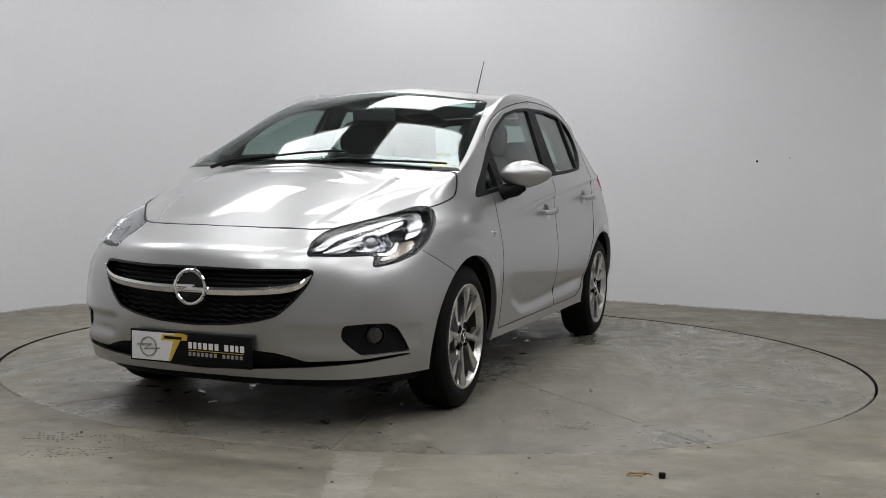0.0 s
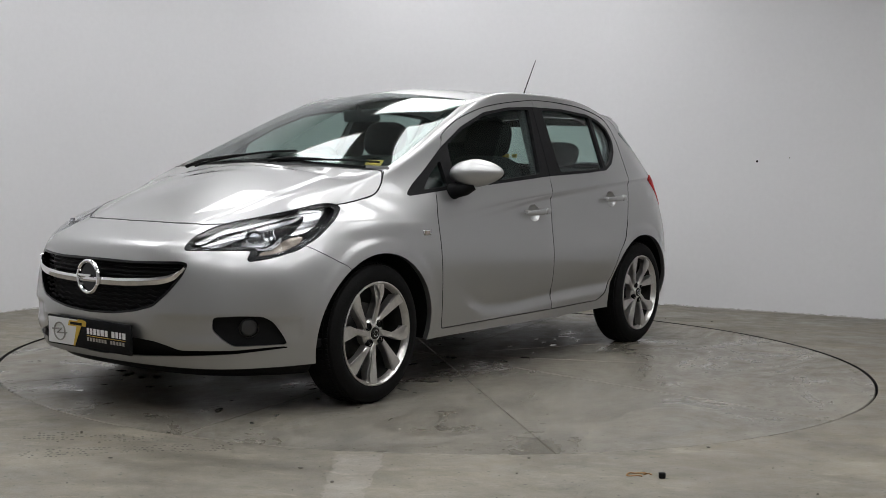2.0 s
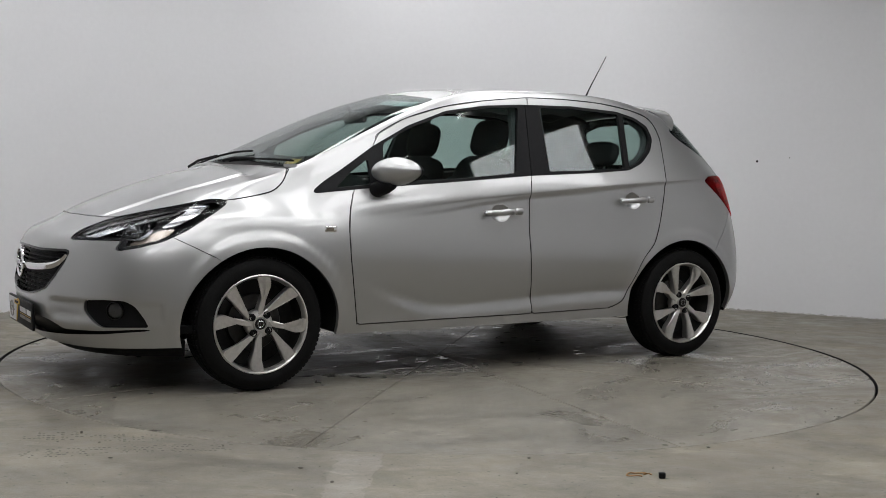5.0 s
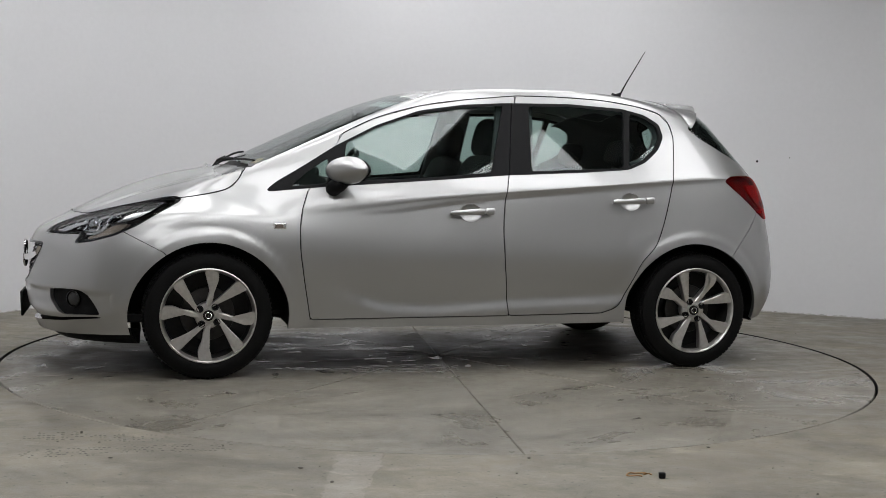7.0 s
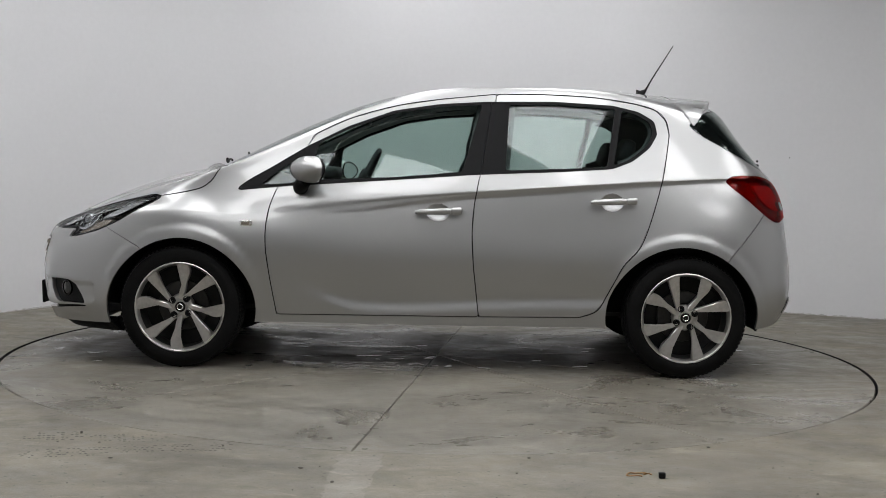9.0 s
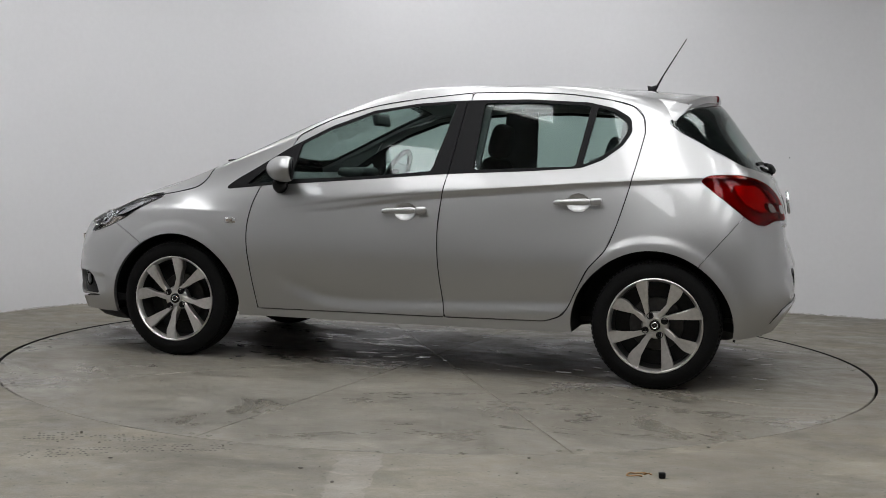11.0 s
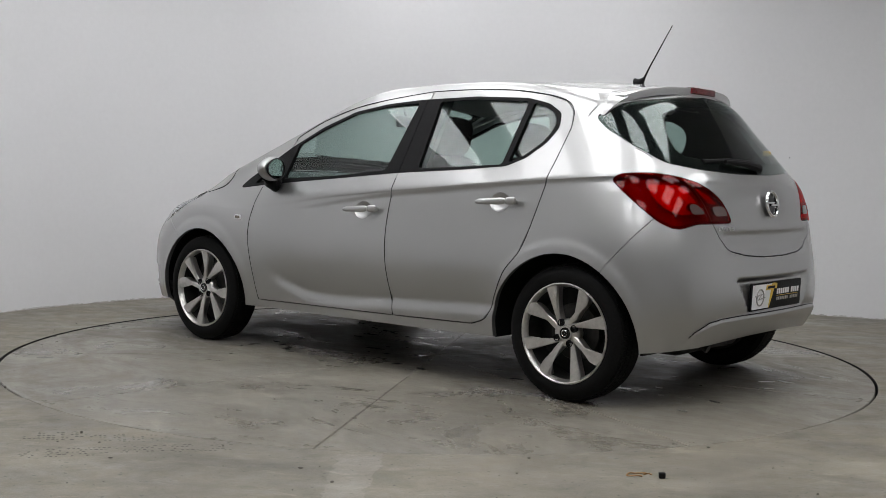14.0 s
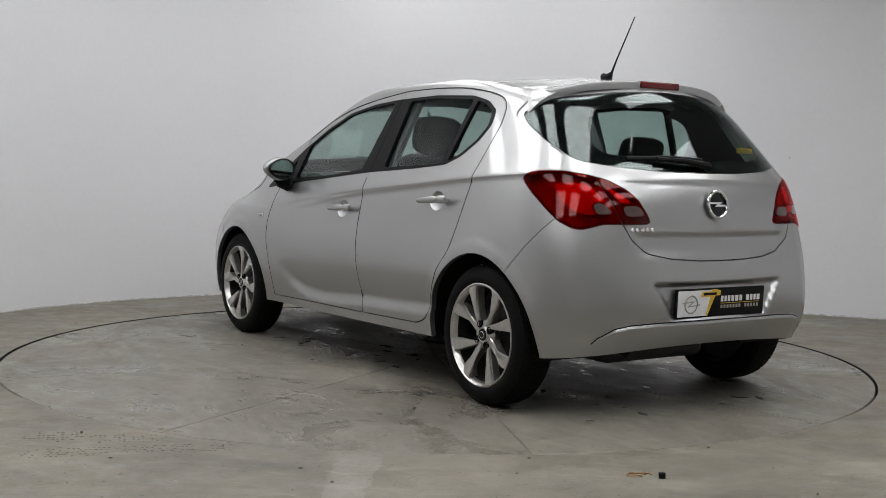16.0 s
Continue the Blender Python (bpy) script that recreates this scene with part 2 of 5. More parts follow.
def build_debris():
    # bits lying on the floor in front of the turntable, and marks on the wall
    bm = bmesh.new()
    box(bm, 0, 0, .010, .022, .018, .020, .004)
    bit = part("plastic_plug", bm, BLACK, None)
    bit.location = (.752, -2.53, 0)
    tagged(bit, "small black plastic plug lying on the floor", "plug")
    bm = bmesh.new()
    tube(bm, [(.030 * math.cos(a) * (1 + .3 * math.sin(2 * a)), .022 * math.sin(a), .004 + .002 * math.sin(3 * a)) for a in np.linspace(0.3, 5.6, 26)], .0026, 6)
    tube(bm, [(.025, .006, .003), (.045, .018, .003), (.052, .004, .003)], .0024, 6)
    band = part("rubber_band", bm, OCHRE, None)
    band.location = (.672, -2.50, 0)
    tagged(band, "curled brown rubber band lying on the floor", "rubber band")
    for z, x, r in ((1.135, 2.385, .009), (1.165, 2.60, .004)):
        # on the straight run of the wall
        y = 2.907 - (x - 1.337) * 0.460
        bm = bmesh.new()
        lathe(bm, [(r, 0.0), (r, .004), (.0005, .005)], 20, "Z", Matrix.Translation((x, y, z)) @ Vector((-.418, -.908, 0)).to_track_quat("Z", "Y").to_matrix().to_4x4())
        tagged(part("wall_plug", bm, BLACK, None), "small dark plug hole in the white wall", "wall plug")
    # ragged crust of old paint and mortar along the foot of the wall
    bm = bmesh.new()
    rng = random.Random(4)
    line = [(3.2 * math.cos(a), 3.2 * math.sin(a), a + math.pi) for a in np.linspace(radians(65.3), radians(170), 330)]
    line += [(1.337 + .908 * d, 2.907 - .418 * d, radians(245.3)) for d in np.linspace(0.01, 3.2, 260)]
    for x, y, a in line:
        if rng.random() < .75:
            w, h = rng.uniform(.006, .03), rng.uniform(.002, .009)
            d = rng.uniform(.002, .010)
            m = Matrix.Translation((x + math.cos(a) * d * .4, y + math.sin(a) * d * .4, h * .4)) @ pose(0, 0, 0, rng.uniform(-20, 20), rng.uniform(-20, 20), math.degrees(a) + rng.uniform(-25, 25))
            bmesh.ops.create_icosphere(bm, subdivisions=1, radius=1.0, matrix=m @ Matrix.Diagonal((d, w, h, 1)))
    tagged(part("mortar_crumbs", bm, CRUMBS, None), "dusty crumbs of mortar along the wall foot", "rubble", kind="stuff")


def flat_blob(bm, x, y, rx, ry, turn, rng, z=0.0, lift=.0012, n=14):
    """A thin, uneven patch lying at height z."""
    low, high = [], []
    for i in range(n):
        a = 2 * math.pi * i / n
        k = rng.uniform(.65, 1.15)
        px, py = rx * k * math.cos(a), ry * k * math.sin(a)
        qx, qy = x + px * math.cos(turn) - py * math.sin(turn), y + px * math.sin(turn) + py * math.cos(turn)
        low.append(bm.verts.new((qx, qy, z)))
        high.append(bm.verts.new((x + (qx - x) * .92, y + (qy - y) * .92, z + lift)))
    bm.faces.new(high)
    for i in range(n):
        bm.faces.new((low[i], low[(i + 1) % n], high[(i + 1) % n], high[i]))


def build_floor_marks():
    rng = random.Random(11)
    # pale worn band of old screed in front of the turntable
    bm = bmesh.new()
    edge = []
    ends = [(-.335, -2.30), (-.175, -2.29), (-.185, -2.45), (-.225, -2.83), (-.26, -3.4), (-.40, -3.4), (-.345, -2.83), (-.335, -2.5)]
    for (ax, ay), (bx, by) in zip(ends, ends[1:] + ends[:1]):
        for k in range(9):
            edge.append((ax + (bx - ax) * k / 9 + rng.uniform(-.012, .012), ay + (by - ay) * k / 9 + rng.uniform(-.010, .010)))
    top = [bm.verts.new((px, py, .0008)) for px, py in edge]
    low = [bm.verts.new((px * 1.002, py, 0)) for px, py in edge]
    bm.faces.new(top)
    for i in range(len(edge)):
        bm.faces.new((low[i], low[(i + 1) % len(edge)], top[(i + 1) % len(edge)], top[i]))
    bmesh.ops.recalc_face_normals(bm, faces=bm.faces)
    bmesh.ops.triangulate(bm, faces=[f for f in bm.faces if len(f.verts) > 4])
    tagged(part("floor_patch", bm, PALECONCRETE, None, "", 0), "pale worn strip of old screed on the concrete floor", "floor patch", kind="structure")
    # dusty tread prints running off the turntable
    bm = bmesh.new()
    for (ax, ay), (bx, by), rows in (((-1.50, -2.10), (-.98, -2.11), 5), ((-1.42, -2.38), (-.72, -2.20), 5)):
        d = Vector((bx - ax, by - ay, 0))
        n = int(d.length / .017)
        side = Vector((-d.y, d.x, 0)).normalized()
        for i in range(n):
            for r in range(rows):
                if rng.random() < .45:
                    c = Vector((ax, ay, 0)) + d * ((i + .5 * (r % 2)) / n) + side * (r - rows / 2) * .026
                    if c.xy.length > 2.285:
                        flat_blob(bm, c.x, c.y, rng.uniform(.004, .009), rng.uniform(.004, .009), rng.uniform(0, 3), rng, 0, .0006, 6)
    tagged(part("tyre_prints", bm, TYREDUST, None, "", 0), "dark dusty tyre tread prints on the concrete floor", "tyre print", kind="stuff")
    # grit and crumbs on the floor
    bm = bmesh.new()
    for _ in range(230):
        x, y = rng.uniform(-2.4, 2.4), rng.uniform(-3.2, 1.8)
        if math.hypot(x, y) < 2.29:
            continue
        r = rng.choice((.0025, .003, .004, .006))
        bmesh.ops.create_icosphere(bm, subdivisions=1, radius=r, matrix=Matrix.Translation((x, y, r * .4)) @ pose(0, 0, 0, rng.uniform(0, 90), 0, rng.uniform(0, 90)) @ Matrix.Diagonal((1.3, 1, .6, 1)))
    for x, y, r in ((-.445, -2.50, .007), (1.01, -2.08, .006), (.33, -2.30, .005), (-1.10, -2.42, .006)):
        bmesh.ops.create_icosphere(bm, subdivisions=1, radius=r, matrix=Matrix.Translation((x, y, r * .3)) @ Matrix.Diagonal((1.5, 1, .5, 1)))
    tagged(part("grit", bm, TYREDUST, None, "", 0), "scattered dark grit on the concrete floor", "grit", kind="stuff")


def build_turntable():
    table = new("turntable")
    tagged(table, "round concrete turntable of ten wedges set flush in the floor", "turntable")
    R = 2.2596
    bm = bmesh.new()
    lathe(bm, [(0.001, -0.012), (R - 0.01, -0.012), (R - 0.01, -0.05)], 160, "Z")
    bmesh.ops.reverse_faces(bm, faces=bm.faces)
    part("deck", bm, BLACK, table, "dark joints between the wedges")
    # one wedge of 36 degrees, with worn edges
    gap, n = 0.0015, 18
    half = radians(18.0)

    def ring(r, inset, z):
        pts = []
        for i in range(n + 1):
            a = -half + 2 * half * i / n
            pts.append((r * math.cos(a), r * math.sin(a), z))
        for k, sgn in ((0, 1), (n, -1)):
            x, y, _ = pts[k]
            m = Vector((math.sin(half), math.cos(half) * sgn, 0)) * (gap + inset)
            pts[k] = (x + m.x, y + m.y, z)
        return [(gap / math.sin(half) + inset * 3, 0, z)] + pts
    verts = ring(R, 0.0, -0.03) + ring(R, 0.0, -0.004) + ring(R - 0.004, 0.003, 0.0)
    k = n + 2
    faces = [tuple(range(2 * k, 3 * k))]
    for q in (0, k):
        faces += [(q + i, q + (i + 1) % k, q + k + (i + 1) % k, q + k + i) for i in range(k)]
    for i in range(10):
        me = mesh_from("slab", verts, faces, False)
        me.transform(pose(0, 0, 0, 0, 0, 11.0 + 18.0 + 36.0 * i))
        part("slab", me, TABLECONCRETE, table)
    # pairs of dark bolt holes beside the joints, near the rim
    bm = bmesh.new()
    lathe(bm, [(.011, -.004), (.011, .0008), (.0085, .0010), (.0080, -.001), (.0005, -.001)], 16, "Z")
    cover = bpy.data.meshes.new("bolt_cover")
    bm.to_mesh(cover)
    bm.free()
    for i in range(10):
        for o in (-1.0, 1.0):
            a = radians(11.0 + 36.0 * i + o)
            part("bolt_cover", cover, TYREDUST, table).location = (2.215 * math.cos(a), 2.215 * math.sin(a), 0)
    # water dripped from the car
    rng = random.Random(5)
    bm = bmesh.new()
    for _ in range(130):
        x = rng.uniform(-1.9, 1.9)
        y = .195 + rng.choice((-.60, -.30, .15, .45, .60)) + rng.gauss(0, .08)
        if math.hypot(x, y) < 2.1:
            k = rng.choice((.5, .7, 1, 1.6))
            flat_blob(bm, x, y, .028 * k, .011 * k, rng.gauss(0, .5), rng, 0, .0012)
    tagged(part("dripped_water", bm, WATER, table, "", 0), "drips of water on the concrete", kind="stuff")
    return table


# ---------- the car ----------
# Body lines from the front centre round the side to the rear centre, bottom to top; the left half.
LINES = [
    [(2.06, 0, .205), (2.04, .3, .205), (1.94, .55, .205), (1.79, .69, .21), (1.60, .77, .215), (1.255, .785, .225), (.85, .785, .237), (.3, .785, .238), (-.25, .785, .24), (-.8, .785, .245), (-1.255, .79, .25), (-1.58, .765, .25), (-1.75, .60, .27), (-1.80, .3, .29), (-1.81, 0, .295)],
    [(2.115, 0, .36), (2.095, .3, .36), (1.99, .55, .36), (1.83, .70, .36), (1.62, .79, .37), (1.255, .815, .38), (.85, .81, .37), (.3, .80, .37), (-.25, .80, .37), (-.8, .80, .38), (-1.255, .82, .38), (-1.6, .795, .38), (-1.80, .62, .39), (-1.87, .3, .40), (-1.885, 0, .40)],
    [(2.115, 0, .54), (2.09, .3, .54), (1.985, .53, .55), (1.83, .69, .56), (1.62, .785, .57), (1.255, .83, .59), (.85, .83, .56), (.3, .825, .55), (-.25, .82, .55), (-.8, .82, .56), (-1.255, .83, .60), (-1.6, .795, .57), (-1.80, .62, .56), (-1.875, .3, .55), (-1.89, 0, .55)],
    [(2.09, 0, .635), (2.065, .3, .635), (1.955, .52, .65), (1.79, .665, .67), (1.6, .755, .69), (1.255, .81, .71), (.85, .822, .69), (.3, .815, .70), (-.25, .81, .71), (-.8, .805, .73), (-1.255, .81, .77), (-1.58, .775, .76), (-1.78, .60, .73), (-1.84, .3, .70), (-1.85, 0, .69)],
    [(2.05, 0, .69), (2.02, .3, .69), (1.90, .50, .715), (1.74, .63, .75), (1.56, .715, .775), (1.255, .785, .785), (.85, .80, .775), (.3, .795, .845), (-.25, .79, .90), (-.8, .785, .95), (-1.255, .765, .984), (-1.55, .712, .985), (-1.745, .57, .915), (-1.815, .3, .87), (-1.825, 0, .865)],
    [(1.965, 0, .735), (1.93, .28, .735), (1.80, .45, .765), (1.65, .57, .80), (1.48, .65, .835), (1.22, .71, .87), (.85, .755, .895), (.3, .765, .95), (-.25, .76, .995), (-.8, .75, 1.03), (-1.2, .73, 1.06), (-1.46, .69, 1.065), (-1.64, .58, 1.05), (-1.735, .3, 1.02), (-1.755, 0, 1.015)],
    [(1.83, 0, .805), (1.79, .26, .81), (1.66, .40, .84), (1.52, .50, .875), (1.36, .58, .91), (1.11, .685, .98), (.62, .66, 1.15), (.2, .615, 1.32), (-.25, .60, 1.375), (-.75, .595, 1.375), (-1.1, .605, 1.32), (-1.33, .60, 1.26), (-1.475, .53, 1.24), (-1.575, .29, 1.23), (-1.60, 0, 1.23)],
    [(1.62, 0, .90), (1.57, .22, .90), (1.46, .33, .92), (1.35, .42, .94), (1.23, .48, .965), (1.10, .56, 1.0), (.55, .53, 1.255), (.1, .50, 1.40), (-.25, .485, 1.43), (-.75, .48, 1.435), (-1.06, .475, 1.41), (-1.24, .46, 1.38), (-1.37, .40, 1.365), (-1.47, .23, 1.365), (-1.495, 0, 1.365)],
    [(1.45, 0, .958), (1.38, 0, .975), (1.32, 0, .987), (1.26, 0, 1.0), (1.2, 0, 1.013), (1.13, 0, 1.03), (.55, 0, 1.305), (.08, 0, 1.445), (-.3, 0, 1.47), (-.72, 0, 1.477), (-1.02, 0, 1.463), (-1.18, 0, 1.448), (-1.28, 0, 1.437), (-1.36, 0, 1.425), (-1.43, 0, 1.413)],
]
NU, NV = 15, 17
FLIP = np.array([1, -1, 1])


def natural(values, n):
    """Natural cubic spline along axis 0, n steps a span."""
    y = np.array(values, float)
    k = len(y)
    a = np.zeros((k, k))
    b = np.zeros_like(y)
    a[0, 0] = a[-1, -1] = 1
    for i in range(1, k - 1):
        a[i, i - 1:i + 2] = 1, 4, 1
        b[i] = 6 * (y[i - 1] - 2 * y[i] + y[i + 1])
    m = np.linalg.solve(a, b.reshape(k, -1)).reshape(y.shape)
    out = []
    for i in range(k - 1):
        for s in range(n):
            t = s / n
            out.append(y[i] * (1 - t) + y[i + 1] * t + ((1 - t) ** 3 - (1 - t)) * m[i] / 6 + (t ** 3 - t) * m[i + 1] / 6)
    out.append(y[-1])
    return np.array(out)


def smoothstep(t):
    t = np.clip(t, 0, 1)
    return t * t * (3 - 2 * t)


def grid_normals(g):
    """Outward normals of a half-body grid."""
    du = np.gradient(g, axis=1)
    dv = np.gradient(g, axis=0)
    nn = np.cross(dv, du)
    nn[-1, 0] = nn[-2, 1]
    nn[-1, -1] = nn[-2, -2]
    nn[:, 0, 1] = nn[:, -1, 1] = nn[-1, :, 1] = 0
    nn /= np.linalg.norm(nn, axis=2, keepdims=True) + 1e-12
    if nn[2 * NV, 7 * NU, 1] < 0:
        nn = -nn
    return nn


def valance_height(y):
    """Upper edge of the rear valance across the car."""
    return np.interp(y, [0, .347, .480, .554, .612, .66], [.404, .402, .396, .383, .345, .28])


def body_grid():
    """Points of the left half, [across, along, 3], and their outward normals."""
    net = np.array(LINES).transpose(1, 0, 2)
    net = np.concatenate([net[2:0:-1] * FLIP, net, net[-2:-4:-1] * FLIP])
    along = natural(net, NU).transpose(1, 0, 2)[:, 2 * NU:16 * NU + 1]
    # the lines run on across the middle, so that the crown of roof and hood is smooth
    over = np.concatenate([along, along[-2:-4:-1] * FLIP])
    soft = natural(over, NV)[:8 * NV + 1]
    split = np.concatenate([natural(along[:5], NV)[:-1], natural(over[4:], NV)[:4 * NV + 1]])
    u = np.linspace(0, 14, along.shape[1])
    w = (smoothstep((u - 4.6) / 1.2) * smoothstep((11.6 - u) / 0.8))[None, :, None] * 0.65
    g = soft * (1 - w) + split * w
    for _ in range(5):
        h = g.copy()
        h[1:-1, 1:-1] = 0.5 * g[1:-1, 1:-1] + 0.125 * (g[:-2, 1:-1] + g[2:, 1:-1] + g[1:-1, :-2] + g[1:-1, 2:])
        h[4 * NV] = g[4 * NV] * w[0] + h[4 * NV] * (1 - w[0])
        g = h
    soft = grid_normals(g)
    x, y, z = g[..., 0], g[..., 1], g[..., 2]
    # shoulder crease through the door handles
    crease = np.interp(x, [-1.465, -1.114, -.667, -.211, .096, .368, .645, .80], [1.0, .973, .933, .891, .852, .810, .782, .765])
    below = crease - z
    y -= 0.009 * smoothstep(below / 0.014) * np.exp(-np.clip(below, 0, 1) / 0.11) * smoothstep((0.62 - x) / 0.75) * smoothstep((x + 1.56) / 0.15) * (y > 0.5)
    # blade pressed low into the doors: it turns under, then flares to the sill
    line = np.interp(x, [-.90, -.683, -.222, .0, .185, .385, .45, .584, .65, .713, .76], [.40, .394, .378, .363, .354, .362, .378, .422, .456, .499, .56])
    up = z - line
    blade_in = np.where(up > 0, np.exp(-np.clip(up, 0, 1) / 0.055), 1 - smoothstep(-up / 0.07))
    y -= 0.016 * blade_in * smoothstep((0.74 - x) / 0.28) * smoothstep((x + 0.96) / 0.16) * (y > 0.5)
    # flared lips round the wheel arches
    for cx in (1.250, -1.235):
        r = np.hypot(x - cx, z - 0.30)
        y += 0.0065 * smoothstep((0.428 - r) / 0.045) * (y > 0.6)
    # ridge along each side of the hood
    ridge = np.interp(x, [1.2, 1.396, 1.51, 1.66, 1.836], [.445, .439, .421, .390, .335])
    out = y - ridge
    z -= 0.009 * smoothstep(out / 0.022) * np.exp(-np.clip(out, 0, 1) / 0.12) * smoothstep((x - 1.06) / 0.12) * smoothstep((1.90 - x) / 0.14) * (z > 0.70)
    rear = (x < -1.6)
    # edges pressed into the tailgate
    x += 0.010 * rear * smoothstep((0.768 - z) / 0.014) * smoothstep((z - 0.655) / 0.05) * smoothstep((0.46 - np.abs(y)) / 0.05)
    x -= 0.008 * rear * smoothstep((z - 0.968) / 0.016) * smoothstep((1.05 - z) / 0.03) * smoothstep((0.50 - np.abs(y)) / 0.06)
    half = 0.295 + 0.66 * (z - 0.42)
    x += 0.027 * rear * smoothstep((half - np.abs(y)) / 0.03) * smoothstep((0.566 - z) / 0.014) * smoothstep((z - 0.408) / 0.016)
    ledge = valance_height(np.abs(y))
    x -= 0.013 * rear * smoothstep((ledge - z) / 0.008) * smoothstep((0.68 - np.abs(y)) / 0.14)
    # ledge on the front bumper
    x -= 0.012 * (x > 1.7) * smoothstep((0.412 - z) / 0.010) * smoothstep((z - 0.30) / 0.05) * smoothstep((np.abs(y) - 0.34) / 0.08)
    g[:, 0, 1] = g[:, -1, 1] = g[-1, :, 1] = 0
    return g, grid_normals(g), soft


GRID, NORMALS, INWARD = body_grid()


def body_faces():
    """Faces and vertex numbers of the whole skin, the two halves joined along the middle."""
    a, b = GRID.shape[:2]
    left = np.arange(a * b).reshape(a, b)
    right = left + a * b
    right[:, 0], right[:, -1], right[-1, :] = left[:, 0], left[:, -1], left[-1, :]
    faces = []
    for i in range(a - 1):
        for j in range(b - 1):
            faces.append((left[i, j], left[i + 1, j], left[i + 1, j + 1], left[i, j + 1]))
            faces.append((right[i, j + 1], right[i + 1, j + 1], right[i + 1, j], right[i, j]))
    rim = list(left[0, :]) + list(right[0, 1:-1][::-1])
    return faces, rim


FACES, RIM = body_faces()


SHELLS = {}


def shell_mesh(outside, inside):
    """A fresh copy of a skin, each kind made once."""
    if (outside, inside) not in SHELLS:
        SHELLS[outside, inside] = make_shell(outside, inside)
    return SHELLS[outside, inside].copy()


def make_shell(outside, inside):
    """A closed skin between two offsets (metres) from the body surface."""
    def layer(d):
        p = GRID + d * (INWARD if d < -0.02 else NORMALS)
        return np.concatenate([p.reshape(-1, 3), p.reshape(-1, 3) * FLIP])
    verts = np.concatenate([layer(outside), layer(inside)])
    if "plan" in SHELLS:
        used, first = SHELLS["plan"]
        me = first.copy()
        me.vertices.foreach_set("co", verts[used].ravel())
        me.update()
        return me
    k = 2 * GRID.shape[0] * GRID.shape[1]
    faces = FACES + [tuple(v + k for v in f[::-1]) for f in FACES]
    faces += [(RIM[i], RIM[(i + 1) % len(RIM)], RIM[(i + 1) % len(RIM)] + k, RIM[i] + k) for i in range(len(RIM))]
    used = np.zeros(2 * k, bool)
    used[np.array([v for f in faces for v in f])] = True
    number = np.cumsum(used) - 1
    me = bpy.data.meshes.new("shell")
    me.from_pydata([tuple(v) for v in verts[used]], [], [tuple(int(number[v]) for v in f) for f in faces])
    bm = bmesh.new()
    bm.from_mesh(me)
    bmesh.ops.recalc_face_normals(bm, faces=bm.faces)
    bm.to_mesh(me)
    bm.free()
    SHELLS["plan"] = used, me.copy()
    return me


def prism(outline, azimuth, near, far, tilt=90.0):
    """A solid with an outline of (across, up) points, driven along the way given by azimuth (degrees, from +x to +y).
    azimuth None: the outline is (x, y) and the solid upright from near to far."""
    pts = [(float(p), float(q)) for p, q in outline]
    area = sum(a[0] * b[1] - b[0] * a[1] for a, b in zip(pts, pts[1:] + pts[:1]))
    if area < 0:
        pts = pts[::-1]
    bm = bmesh.new()
    if azimuth is None:
        rings = [[bm.verts.new((x, y, z)) for x, y in pts] for z in (near, far)]
    else:
        a = radians(azimuth)
        way, side = Vector((math.cos(a), math.sin(a), 0)), Vector((-math.sin(a), math.cos(a), 0))
        rings = [[bm.verts.new(d * way + s * side + Vector((0, 0, z))) for s, z in pts] for d in (near, far)]
    n = len(pts)
    bm.faces.new(rings[0])
    bm.faces.new(rings[1][::-1])
    for i in range(n):
        bm.faces.new((rings[0][i], rings[0][(i + 1) % n], rings[1][(i + 1) % n], rings[1][i]))
    bmesh.ops.recalc_face_normals(bm, faces=bm.faces)
    bmesh.ops.triangulate(bm, faces=[f for f in bm.faces if len(f.verts) > 4])
    return bm


def rounded(outline, r=0.010):
    """An outline with its corners cut round."""
    p = np.array(outline, float)
    for _ in range(2):
        out = []
        for a, b in zip(p, np.roll(p, -1, 0)):
            ln = np.linalg.norm(b - a) + 1e-12
            k = min(0.25, r / ln)
            out += [a + (b - a) * k, b - (b - a) * k]
        p, r = np.array(out), r * 0.5
    return p


def grown(outline, d):
    """An outline with rounded corners, moved outward by d."""
    p = rounded(outline)
    area = np.sum(p[:, 0] * np.roll(p[:, 1], -1) - np.roll(p[:, 0], -1) * p[:, 1])
    t = np.roll(p, -1, 0) - np.roll(p, 1, 0)
    t /= np.linalg.norm(t, axis=1, keepdims=True) + 1e-12
    nrm = np.stack([t[:, 1], -t[:, 0]], 1) * (1 if area > 0 else -1)
    return p + d * nrm


def to_object(bm):
    me = bpy.data.meshes.new("cutter")
    bm.to_mesh(me)
    bm.free()
    return new("cutter", me)


def combine(me, steps):
    """Cut a mesh by solids: steps of (operation, bmesh)."""
    ob = new("blank", me)
    cutters = []
    for op, bm in steps:
        c = to_object(bm)
        mod = ob.modifiers.new("cut", "BOOLEAN")
        mod.operation, mod.object, mod.solver = op, c, "MANIFOLD"
        cutters.append(c)
    bpy.context.view_layer.update()
    out = bpy.data.meshes.new_from_object(ob.evaluated_get(bpy.context.evaluated_depsgraph_get()))
    for o in [ob] + cutters:
        bpy.data.objects.remove(o)
    return out


def mirrored(bm):
    c = bm.copy()
    bmesh.ops.scale(c, vec=(1, -1, 1), verts=c.verts)
    bmesh.ops.reverse_faces(c, faces=c.faces)
    return c


